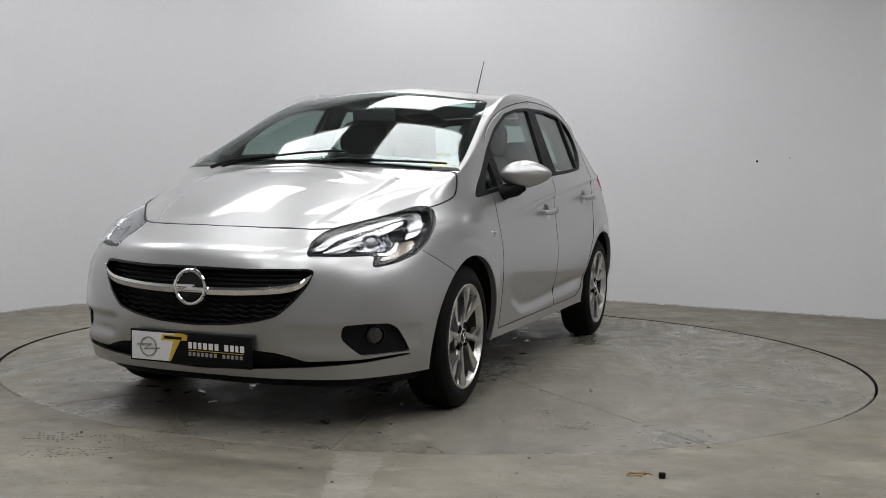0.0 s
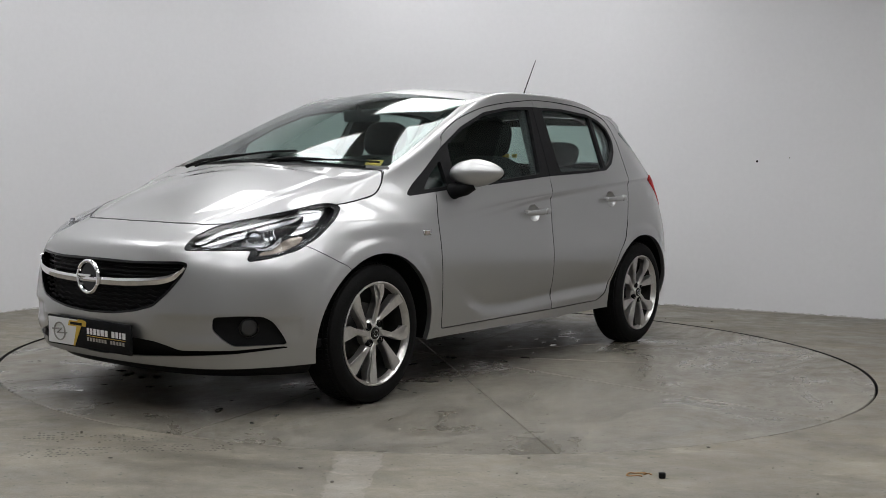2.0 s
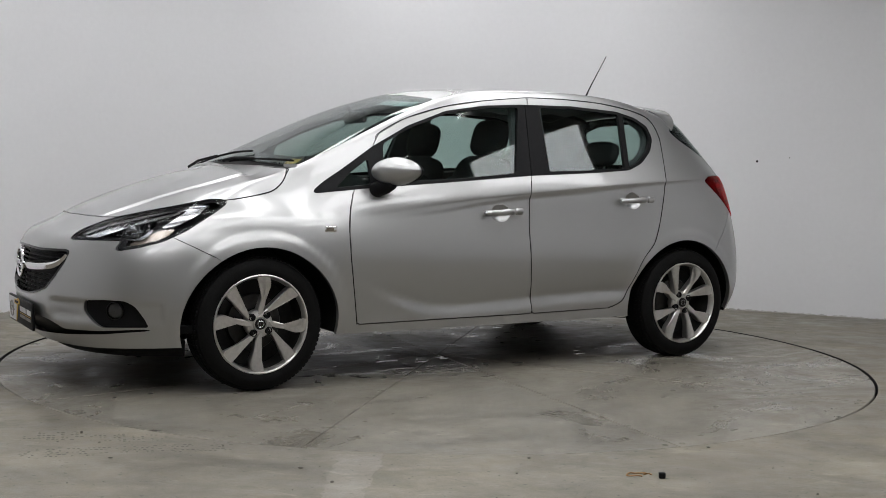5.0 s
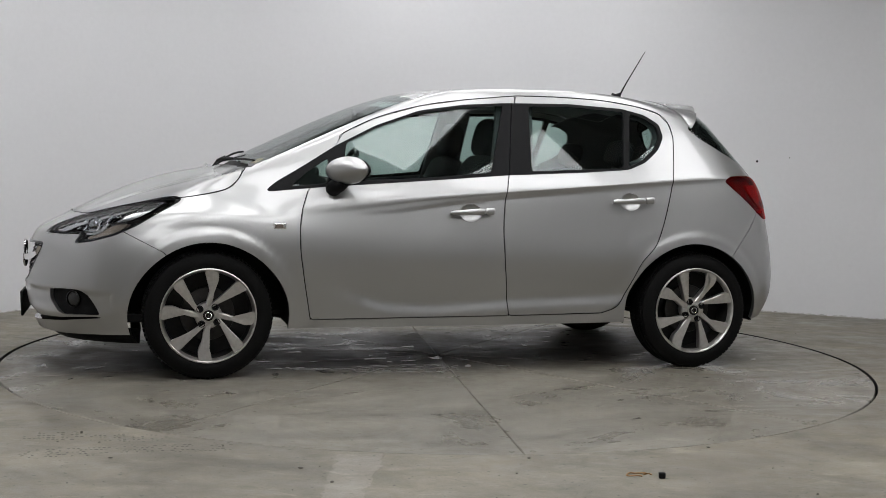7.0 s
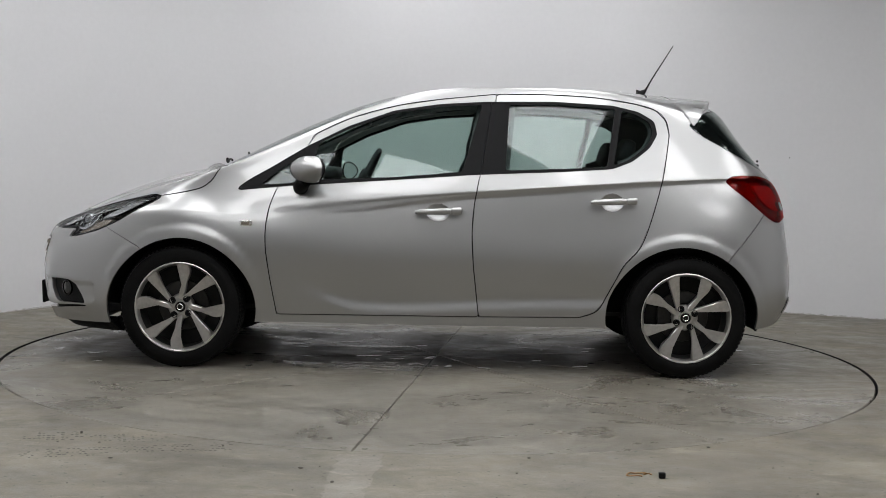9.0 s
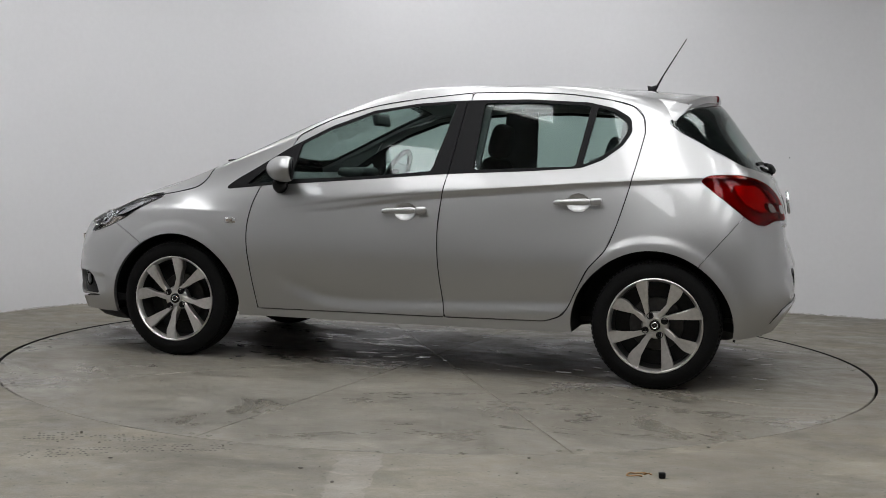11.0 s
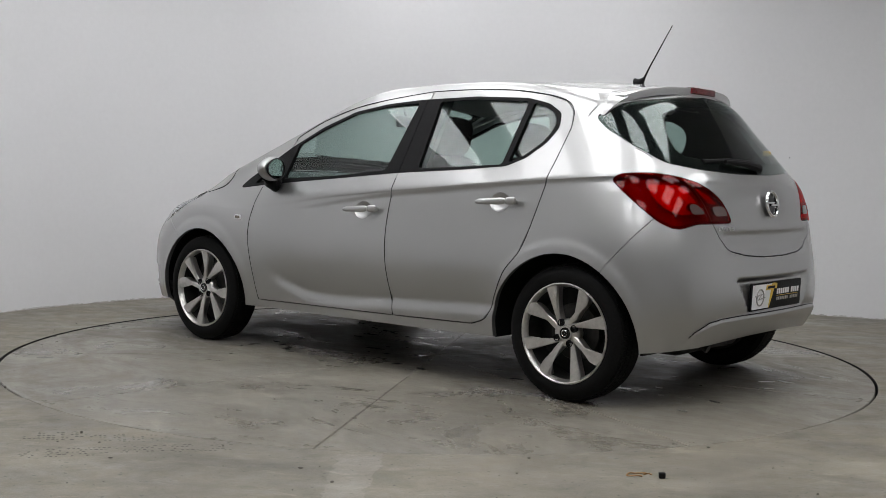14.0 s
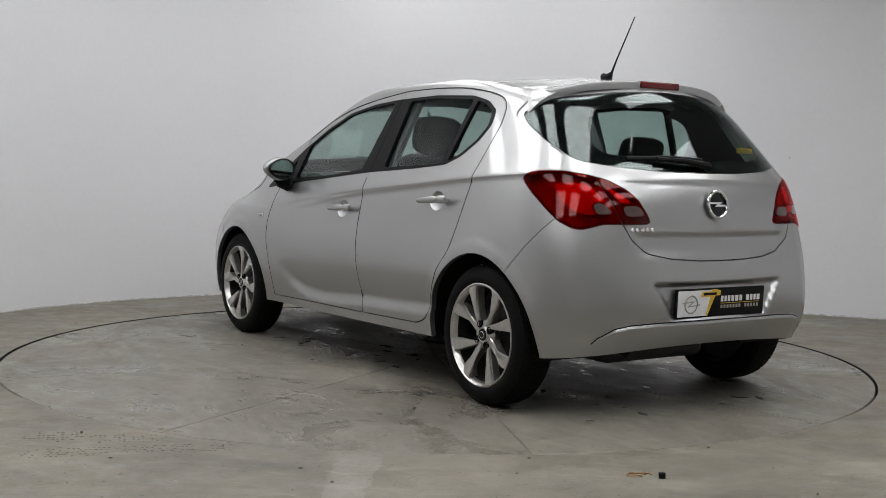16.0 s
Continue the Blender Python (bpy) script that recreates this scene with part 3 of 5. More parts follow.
from mathutils.bvhtree import BVHTree
SKIN_POINTS = np.concatenate([GRID.reshape(-1, 3), GRID.reshape(-1, 3) * FLIP])
SKIN_NORMALS = np.concatenate([NORMALS.reshape(-1, 3), NORMALS.reshape(-1, 3) * FLIP])
SKIN_TREE = BVHTree.FromPolygons([tuple(p) for p in SKIN_POINTS], FACES)


def skin_at(p):
    """Nearest point of the body surface, its smooth normal."""
    q, _, k, d = SKIN_TREE.find_nearest(p)
    f = FACES[k]
    w = np.array([1.0 / (1e-6 + (q - Vector(SKIN_POINTS[v])).length) ** 2 for v in f])
    nrm = (SKIN_NORMALS[list(f)] * w[:, None]).sum(0)
    return q, Vector(nrm).normalized()


def plain(me):
    """Smooth shading that keeps the cut edges sharp."""
    me.shade_smooth()
    me.set_sharp_from_angle(angle=radians(35))
    return me


def polish(me, pressed=False):
    """Shade a cut panel with the smooth normals of the whole body, its cut edges flat."""
    me.shade_smooth()
    me.update()
    cache = {}
    own = [v.normal.copy() for v in me.vertices] if pressed else []
    normals = [None] * len(me.loops)
    for f in me.polygons:
        c = f.center
        fn = f.normal
        q, nrm = skin_at(c)
        s = fn.dot(nrm)
        deep = 0.0022 < (c - q).length < 0.0228
        for li in f.loop_indices:
            vi = me.loops[li].vertex_index
            if deep and pressed:
                normals[li] = own[vi] if own[vi].dot(fn) > 0.8 else fn
            elif abs(s) > 0.6:
                if vi not in cache:
                    cache[vi] = skin_at(me.vertices[vi].co)[1]
                normals[li] = cache[vi] * (1 if s > 0 else -1)
            else:
                normals[li] = fn
    me.normals_split_custom_set([tuple(v) for v in normals])
    return me


# ---------- outlines of the panels ----------
DLO = [(.976, .888), (.732, .913), (.199, .955), (-.214, .990), (-.639, 1.013), (-.878, 1.032), (-.977, 1.071), (-1.065, 1.140), (-1.108, 1.210), (-1.095, 1.279), (-1.017, 1.325), (-.888, 1.354), (-.587, 1.368), (-.244, 1.360), (-.015, 1.343), (.213, 1.306), (.438, 1.224), (.647, 1.116), (.825, 1.004), (.934, .940), (.985, .900)]
B_LINE = [(-.301, 1.400), (-.228, 1.014), (-.215, .964), (-.195, .846), (-.186, .708), (-.196, .541), (-.228, .286)]
FRONT_DOOR = [(.775, .278), (.808, .461), (.829, .602), (.832, .713), (.818, .81), (.79, .894), (.70, 1.02), (.626, 1.149), (.602, 1.181), (.44, 1.26), (.214, 1.328), (-.014, 1.367)] + B_LINE
REAR_DOOR = B_LINE[::-1] + [(-.53, 1.403), (-.789, 1.394), (-.99, 1.367), (-1.105, 1.335), (-1.154, 1.286), (-1.167, 1.22), (-1.165, 1.191), (-1.14, 1.062), (-1.108, .922), (-1.059, .755), (-1.012, .644), (-.936, .559), (-.885, .459), (-.836, .357), (-.799, .319), (-.729, .294)]
PANES = {
    "quarter_glass": [(.87, .916), (.69, .934), (.684, 1.055), (.79, .985)],
    "door_glass": [(.622, .946), (.2, .970), (-.132, 1.003), (-.228, 1.344), (-.015, 1.329), (.213, 1.291), (.438, 1.208), (.592, 1.13)],
    "rear_door_glass": [(-.345, 1.014), (-.6, 1.027), (-.850, 1.040), (-.900, 1.336), (-.587, 1.353), (-.365, 1.347)],
    "rear_quarter_glass": [(-.882, 1.046), (-.965, 1.084), (-1.045, 1.145), (-1.085, 1.21), (-1.073, 1.27), (-1.008, 1.310), (-.932, 1.330)],
}
HOOD_EDGE = [(1.904, 0), (1.888, .2), (1.852, .335), (1.778, .447), (1.66, .53), (1.56, .595), (1.455, .652), (1.34, .683), (1.208, .702), (1.15, .703), (1.10, .69), (1.08, .66), (1.10, .5), (1.145, .25), (1.17, 0)]
SCREEN_EDGE = [(1.10, 0), (1.085, .3), (1.055, .55), (1.03, .668), (.9, .655), (.688, .622), (.45, .582), (.245, .54), (.225, .5), (.235, .3), (.24, 0)]
REAR_GLASS = [(0, 1.374), (.235, 1.364), (.461, 1.338), (.535, 1.320), (.590, 1.285), (.612, 1.261), (.632, 1.203), (.641, 1.134), (.618, 1.075), (.588, 1.053), (.437, 1.031), (.218, 1.018), (0, 1.016)]
GATE = [(0, 1.7), (.56, 1.7), (.57, 1.325), (.598, 1.290), (.617, 1.262), (.637, 1.203), (.646, 1.134), (.624, 1.075), (.670, 1.014), (.501, .799), (.468, .738), (.391, .683), (.275, .661), (.118, .651), (0, .65)]
GRILLE = [(0, .622), (.223, .620), (.437, .627), (.463, .617), (.447, .563), (.403, .50), (.346, .446), (.261, .422), (.147, .405), (0, .398)]
INTAKE = [(0, .312), (.255, .316), (.34, .309), (.40, .293), (.437, .278), (.617, .283), (.735, .297), (.747, .29), (.615, .268), (.433, .253), (.194, .237), (0, .228)]
FOG = [(-.838, .414), (-.743, .42), (-.648, .418), (-.608, .396), (-.575, .349), (-.55, .303), (-.76, .298), (-.80, .325), (-.843, .364)]
HEADLAMP = [(-1.258, .680), (-1.219, .717), (-1.145, .752), (-1.076, .772), (-.954, .798), (-.819, .826), (-.705, .852), (-.646, .856), (-.610, .842), (-.640, .80), (-.671, .772), (-.732, .720), (-.816, .674), (-.919, .645), (-1.011, .630), (-1.018, .641), (-1.002, .665), (-1.012, .674), (-1.146, .671), (-1.250, .667)]
HEADLAMP_INNER = [(-1.238, .685), (-1.207, .713), (-1.14, .744), (-1.076, .762), (-.954, .788), (-.819, .814), (-.70, .838), (-.655, .842), (-.636, .83), (-.66, .795), (-.69, .765), (-.745, .722), (-.825, .683), (-.92, .656), (-.985, .645), (-.972, .668), (-.985, .681), (-1.14, .679), (-1.228, .677)]
TAILLAMP = [(.494, .985), (.527, 1.007), (.576, 1.013), (.671, 1.014), (.763, 1.000), (.854, .977), (.923, .942), (.969, .904), (1.005, .852), (1.024, .813), (1.013, .804), (.841, .803), (.764, .781), (.719, .784), (.661, .812), (.599, .866), (.533, .933)]
GAP = 0.0026


def both(outline):
    """A whole outline from one half, whose first and last points lie on the middle; the half coordinate comes first."""
    half = [tuple(p) for p in outline]
    return half + [(-a, b) for a, b in half[::-1] if abs(a) > 1e-6]


def both_y(outline):
    half = [tuple(p) for p in outline]
    return half + [(a, -b) for a, b in half[::-1] if abs(b) > 1e-6]


def side_solid(outline, d=0.0):
    return prism(grown([(-x, z) for x, z in outline], d), 90, 0.3, 1.2)


def top_solid(outline, d=0.0, low=0.6):
    return prism(grown(both_y(outline), d), None, low, 1.8)


def front_solid(outline, d=0.0, near=1.5, far=2.5):
    return prism(grown(both(outline), d), 0, near, far)


def rear_solid(outline, d=0.0, far=-1.2):
    return prism(grown(both(outline), d), 0, -2.5, far)


def lamp_solid(outline, azimuth, d=0.0):
    return prism(grown(outline, d), azimuth, 1.1, 2.6)


def arch_radius(cx, a):
    """Wheel arch: round above the wheel, drawn out level with the hub."""
    return (0.349 if cx > 0 else 0.355) + 0.024 * abs(math.cos(a)) ** 5


def arch_solid(cx, y0=0.40, y1=1.2):
    pts = []
    for a in np.linspace(0, 2 * math.pi, 84, endpoint=False):
        r = arch_radius(cx, a)
        pts.append((-cx + r * math.cos(a), 0.30 + r * math.sin(a)))
    return prism(pts, 90, y0, y1)


def pair(make, op="DIFFERENCE"):
    b = make()
    return [(op, b), (op, mirrored(b.copy()))]


FRONT_BUMPER = [(1.665, .703), (1.455, .597), (1.40, .5), (1.40, .05), (2.5, .05), (2.5, .79), (1.665, .79)]
REAR_BUMPER = [(-1.652, .835), (-1.455, .600), (-1.40, .5), (-1.40, .05), (-2.5, .05), (-2.5, .835)]


def wide_side(outline, d=0.0):
    return prism(grown([(-x, z) for x, z in outline], d), 90, -1.2, 1.2)


def build_body(car):
    D, I = "DIFFERENCE", "INTERSECT"

    def openings():
        return (pair(lambda: side_solid(DLO)) + pair(lambda: arch_solid(1.250)) + pair(lambda: arch_solid(-1.235))
                + [(D, front_solid(GRILLE)), (D, front_solid(INTAKE)), (D, top_solid(SCREEN_EDGE, 0.001, 0.9)), (D, rear_solid(REAR_GLASS, 0.001, -1.262))]
                + pair(lambda: lamp_solid(FOG, 40)) + pair(lambda: lamp_solid(HEADLAMP, 50, GAP)) + pair(lambda: lamp_solid(TAILLAMP, 135, GAP)))

    cowl_out = [(1.165, 0), (1.14, .25), (1.095, .5), (1.075, .66), (1.055, .69), (1.03, .674), (1.055, .556), (1.085, .306), (1.10, 0)]
    shell = shell_mesh(0, -0.025)
    base = combine(shell.copy(), openings())
    body = combine(base.copy(), pair(lambda: side_solid(FRONT_DOOR, GAP)) + pair(lambda: side_solid(REAR_DOOR, GAP))
                   + [(D, top_solid(HOOD_EDGE, .0045)), (D, rear_solid(GATE, GAP)), (D, wide_side(FRONT_BUMPER, GAP * .6)), (D, wide_side(REAR_BUMPER, GAP * .6)), (D, top_solid(cowl_out, 0, 0.9))])
    part("body", polish(body), PAINT, car)
    part("hood", polish(combine(base.copy(), [(I, top_solid(HOOD_EDGE, -GAP))])), PAINT, car)
    part("front_bumper", polish(combine(base.copy(), [(I, wide_side(FRONT_BUMPER, -GAP * .6)), (D, top_solid(HOOD_EDGE, GAP))])), PAINT, car)
    part("rear_bumper", polish(combine(base.copy(), [(I, wide_side(REAR_BUMPER, -GAP * .6)), (D, rear_solid(GATE, GAP))])), PAINT, car)
    gate = part("tailgate", polish(combine(base.copy(), [(I, rear_solid(GATE, -GAP))])), PAINT, car)
    part("cowl", polish(combine(shell_mesh(-0.012, -0.03), [(I, top_solid(cowl_out, 0.012, 0.9))])), BLACK, car, "black plastic scuttle panel")

    # black tube in the hood's shut line, standing in for the gap's shadow
    for s in (1, -1):
        line = []
        for x, y in spline(HOOD_EDGE[:13], 6):
            q, n, _, _ = SKIN_TREE.ray_cast(Vector((x, s * max(y, .001), 3)), Vector((0, 0, -1)))
            line.append(q + Vector((0, 0, -.0015)))
        bm = bmesh.new()
        tube(bm, line, .0030, 6)
        part("hood_gap_shadow", bm, BLACK, car)

    def door_gap_shadow(outline, s, holder):
        """Black tube as the shadow in a door's shut line, along an open run of (x, z) points."""
        line = []
        for x, z in spline(outline, 6):
            q, _, _, _ = SKIN_TREE.ray_cast(Vector((x, s * 2.0, z)), Vector((0, -s, 0)))
            if q:
                line.append(q - Vector((0, s * .0012, 0)))
        bm = bmesh.new()
        tube(bm, line, .0024, 6)
        part("door_gap_shadow", bm, BLACK, holder)

    # doors with a bowl behind each handle
    def bowl(x, z, sy):
        bm = bmesh.new()
        bmesh.ops.create_uvsphere(bm, u_segments=48, v_segments=30, radius=1.0, matrix=Matrix.LocRotScale((x + .004, sy + .010, z), None, (.062, .036, .050)))
        return bm
    doors = {}
    for name, outline, hx, hz in (("front_door", FRONT_DOOR, -.020, .806), ("rear_door", REAR_DOOR, -.880, .872)):
        left = combine(base.copy(), [("INTERSECT", side_solid(outline, -GAP)), (D, bowl(hx, hz, .799 if hx > -.5 else .791))])
        right = left.copy()
        right.transform(Matrix.Diagonal((1, -1, 1, 1)))
        right.flip_normals()
        for me, s in ((left, 1), (right, -1)):
            door = part(name, polish(me, True), PAINT, car)
            doors[name, s] = door
            bm = bmesh.new()
            # a bowed grip, thickest at the lock end, with the lock cover split off behind it
            for x0, x1 in ((.115, -.058), (-.061, -.112)):
                rings = []
                for k in range(9):
                    px = x0 + (x1 - x0) * k / 8
                    end = 1 - (abs(2 * k / 8 - 1)) ** 10 * .35
                    hgt = (.0125 + .005 * smoothstep((.12 - px) / .20)) * end
                    yy = .822 + .012 * (1 - ((px - .0) / .125) ** 2)
                    rings.append([bm.verts.new((hx + px, s * (yy + .010 * math.cos(q) * end), hz - .05 * px + hgt * math.sin(q))) for q in np.linspace(0, 2 * math.pi, 14, endpoint=False)])
                for ra, rb in zip(rings, rings[1:]):
                    for k in range(14):
                        bm.faces.new((ra[k], ra[(k + 1) % 14], rb[(k + 1) % 14], rb[k]))
                bm.faces.new(rings[0][::-1])
                bm.faces.new(rings[-1])
            for ex in (-.090, .088):
                box(bm, hx + ex, s * .810, hz, .024, .03, .018, .004)
            bmesh.ops.recalc_face_normals(bm, faces=bm.faces)
            part("door_handle", bm, PAINT, door, "silver painted pull handle")
    for s in (1, -1):
        door_gap_shadow(FRONT_DOOR[:6], s, doors["front_door", s])
        door_gap_shadow(FRONT_DOOR[7:13], s, doors["front_door", s])
        door_gap_shadow(B_LINE[2:], s, doors["front_door", s])
        door_gap_shadow(REAR_DOOR[6:], s, doors["rear_door", s])
    # glass and black frames of the side windows
    for s in (1, -1):
        def sided(bm):
            return bm if s > 0 else mirrored(bm)
        cuts = [("INTERSECT", sided(side_solid(DLO, 0.0)))] + [(D, sided(side_solid(p, 0.0))) for p in PANES.values()] + [(D, sided(side_solid([(x + o, z) for x, z in ((-.272, 1.5), (-.200, 1.0), (-.195, .95), (-.199, .95), (-.204, 1.0), (-.276, 1.5))])) ) for o in (-.022,)]
        part("window_surround", polish(combine(shell_mesh(0.001, -0.018), cuts)), BLACK, car, "satin black window surround and pillar trim")
        for key, p in PANES.items():
            holder = doors["rear_door" if "rear" in key else "front_door", s]
            part(key, plain(combine(shell_mesh(-0.010, -0.014), [("INTERSECT", sided(side_solid(p, 0.001)))])), GLASS, holder, "green-tinted window glass")
    # front and rear screens
    part("windscreen", plain(combine(shell_mesh(0.0, -0.004), [("INTERSECT", top_solid(SCREEN_EDGE, -0.002, 0.9))])), GLASS, car, "clear laminated windscreen")
    inner = [(1.00, 0), (.99, .3), (.965, .5), (.925, .595), (.8, .585), (.62, .555), (.45, .52), (.34, .49), (.32, .44), (.325, .3), (.33, 0)]
    part("screen_border", polish(combine(shell_mesh(-0.005, -0.008), [("INTERSECT", top_solid(SCREEN_EDGE, -0.003, 0.9)), (D, top_solid(inner, 0.02, 0.8))])), GLOSSBLACK, car, "black printed windscreen edge")
    part("rear_window", plain(combine(shell_mesh(0.0, -0.004), [("INTERSECT", rear_solid(REAR_GLASS, -0.002, -1.262))])), DARKGLASS, gate, "tinted heated rear window")
    hole = [(0, 1.325), (.30, 1.315), (.42, 1.28), (.475, 1.20), (.50, 1.12), (.47, 1.09), (.35, 1.075), (0, 1.068)]
    part("rear_window_border", polish(combine(shell_mesh(-0.005, -0.008), [("INTERSECT", rear_solid(REAR_GLASS, -0.003, -1.262)), (D, rear_solid(hole, 0.0, -1.0))])), GLOSSBLACK, gate, "black printed edge of the rear window")
    return gate


def build_front(car):
    I, D = "INTERSECT", "DIFFERENCE"
    # grille
    grille = part("grille", combine(shell_mesh(-0.055, -0.06), [(I, front_solid(GRILLE, 0.02))]), BLACK, car, "black radiator grille")
    part("grille_rim", polish(combine(shell_mesh(0.0015, -0.05), [(I, front_solid(GRILLE, -0.0005)), (D, front_solid(GRILLE, -0.009))])), GLOSSBLACK, grille)

    def surface(y, z, off):
        q, n, _, _ = SKIN_TREE.ray_cast(Vector((3, y, z)), Vector((-1, 0, 0)))
        return q + n.normalized() * off * (1 if n.x > 0 else -1)

    def span(z):
        """Half width of the grille at a height."""
        pts = GRILLE[3:]
        for a, b in zip(pts, pts[1:]):
            if b[1] <= z <= a[1]:
                return b[0] + (a[0] - b[0]) * (z - b[1]) / (a[1] - b[1] + 1e-9) - 0.008
        return 0.45
    for k in range(6):
        z0 = .512 - .0205 * k
        bm = bmesh.new()
        w = span(z0) - 0.004
        pts = []
        n = 120
        for i in range(n + 1):
            y = -w + 2 * w * i / n
            tri = abs(((y / 0.062) % 1.0) * 2 - 1)
            zz = z0 - 0.012 * (1 - (y / .45) ** 2) + 0.007 * (min(max(tri, 0.25), 0.75) - 0.5) * 2
            pts.append(surface(y, zz, -0.022))
        tube(bm, pts, 0.0042, 6)
        part("grille_bar", bm, BLACK, grille)
    for k in range(3):
        z0 = .608 - .020 * k
        w = span(z0) - 0.004
        bm = bmesh.new()
        tube(bm, [surface(y, z0 - .006 * (1 - (y / .45) ** 2), -0.03) for y in np.linspace(-w, w, 40)], 0.005, 6)
        part("grille_bar", bm, BLACK, grille)
    # chrome wing through the grille
    half = [(.455, .604), (.438, .580), (.415, .563), (.36, .548), (.235, .537), (.12, .533), (0, .532)]
    line = spline(both(half), 8)
    bm = bmesh.new()
    rows = []
    for i, (y, z) in enumerate(line):
        t = abs(2 * i / (len(line) - 1) - 1)
        h = 0.0125 * (1 - t ** 6) + 0.002
        c = surface(y, z, 0.004)
        rows.append([bm.verts.new(c + Vector((dx, 0, dz))) for dx, dz in ((-.03, h), (.004, h), (.010, .3 * h), (.004, -h), (-.03, -h))])
    for a, b in zip(rows, rows[1:]):
        for k in range(4):
            bm.faces.new((a[k], a[k + 1], b[k + 1], b[k]))
    bmesh.ops.recalc_face_normals(bm, faces=bm.faces)
    part("chrome_wing", bm, CHROME, grille, "curved chrome bar")
    badge(car, Matrix.Translation((2.128, 0, .543)), 0.064, True)
    # lower intake, fog recesses
    part("lower_intake", polish(combine(shell_mesh(-0.035, -0.045), [(I, front_solid(INTAKE, 0.02))])), BLACK, car, "black lower air intake")
    for s in (1, -1):
        def sided(bm):
            return bm if s > 0 else mirrored(bm)
        fog = part("fog_lamp_recess", polish(combine(shell_mesh(-0.018, -0.03), [(I, sided(lamp_solid(FOG, 40, 0.012)))])), BLACK, car, "black fog lamp surround")
        q, n = skin_at(Vector((1.877, s * .665, .371)))
        m = Matrix.Translation(q - n * 0.012) @ n.to_track_quat("Z", "Y").to_matrix().to_4x4()
        bm = bmesh.new()
        lathe(bm, [(.040, -.015), (.040, .002), (.036, .003), (.034, -.004)], 40, "Z", m)
        part("fog_lamp_ring", bm, GLOSSBLACK, fog)
        bm = bmesh.new()
        lathe(bm, [(.034, -.005), (.028, .001), (.015, .004), (.001, .005)], 40, "Z", m)
        part("fog_lamp_lens", bm, SMOKELENS, fog, "clear round fog lamp lens")
        # headlamps
        lamp = new("headlamp")
        lamp.parent = car
        tagged(lamp, "clear almond-shaped headlamp with a black surround")
        part("lens", plain(combine(shell_mesh(0.0005, -0.0035), [(I, sided(lamp_solid(HEADLAMP, 50, -GAP * .5)))])), LENS, lamp)
        part("bezel", polish(combine(shell_mesh(-0.010, -0.05), [(I, sided(lamp_solid(HEADLAMP, 50, -0.001))), (D, sided(lamp_solid(HEADLAMP_INNER, 50)))])), LAMPDARK, lamp)
        part("housing", polish(combine(shell_mesh(-0.052, -0.058), [(I, sided(lamp_solid(HEADLAMP, 50, 0.004)))])), LAMPDARK, lamp)
        pieces = [
            ("daylight_strip", LAMPCHROME, (-.012, -.03), [(-1.225, .690), (-1.111, .740), (-.982, .771), (-.843, .803), (-.737, .828), (-.690, .826), (-.72, .777), (-.775, .742), (-.845, .726), (-.83, .742), (-.79, .775), (-.768, .805), (-.843, .793), (-.982, .759), (-1.111, .727), (-1.19, .69)]),
            ("blade", LAMPCHROME, (-.016, -.036), [(-1.20, .680), (-1.083, .721), (-.975, .752), (-.856, .783), (-.785, .803), (-.800, .786), (-.931, .744), (-1.040, .712), (-1.12, .680)]),
            ("reflector", REFLECTOR, (-.032, -.05), [(-1.215, .684), (-1.180, .714), (-1.115, .728), (-1.085, .716), (-1.107, .684)]),
            ("reflector", REFLECTOR, (-.036, -.05), [(-1.085, .684), (-1.009, .732), (-.905, .762), (-.900, .727), (-.935, .682)]),
            ("lower_trim", LAMPCHROME, (-.014, -.04), [(-1.10, .678), (-.94, .679), (-.905, .700), (-.885, .722), (-.875, .720), (-.89, .690), (-.93, .670), (-1.10, .673)]),
            ("indicator", AMBERLENS, (-.020, -.04), [(-.893, .695), (-.845, .719), (-.785, .725), (-.805, .697), (-.880, .663), (-.965, .649), (-.972, .659), (-.915, .680)]),
        ]
        for name, mat, (a, b), outline in pieces:
            part(name, plain(combine(shell_mesh(a, b), [(I, sided(lamp_solid(outline, 50)))])), mat, lamp)
        a = radians(50)
        way, across = Vector((math.cos(a), math.sin(a), 0)), Vector((-math.sin(a), math.cos(a), 0))

        def behind(cx, cz, deep):
            q, _, _, _ = SKIN_TREE.ray_cast(way * 3 + across * cx + Vector((0, 0, cz)), -way)
            p = q - way * deep
            return Vector((p.x, s * p.y, p.z))
        wv = Vector((way.x, s * way.y, 0))
        m = Matrix.Translation(behind(-.985, .712, .048)) @ wv.to_track_quat("Z", "Y").to_matrix().to_4x4()
        bm = bmesh.new()
        lathe(bm, [(.040, -.004), (.040, .008), (.034, .010), (.031, .002), (.026, .010), (.014, .018), (.0008, .020)], 36, "Z", m)
        part("projector", bm, REFLECTOR, lamp)
        for cx, low, high in ((-1.150, .684, .716), (-1.128, .684, .722), (-1.104, .686, .726), (-1.060, .690, .734), (-1.040, .690, .742), (-1.018, .688, .748), (-.945, .686, .762), (-.925, .690, .766), (-.905, .700, .770)):
            bm = bmesh.new()
            tube(bm, [behind(cx + .004 * math.sin(9 * k), low + (high - low) * k, .030 + .012 * k) for k in np.linspace(0, 1, 5)], .0028, 6)
            part("reflector_rib", bm, LAMPDARK if cx in (-1.128, -1.040, -.925) else LAMPCHROME, lamp)
        # side repeater
        q, n = skin_at(Vector((.928, s * .82, .727)))
        m = Matrix.Translation(q) @ n.to_track_quat("Z", "Y").to_matrix().to_4x4()
        bm = bmesh.new()
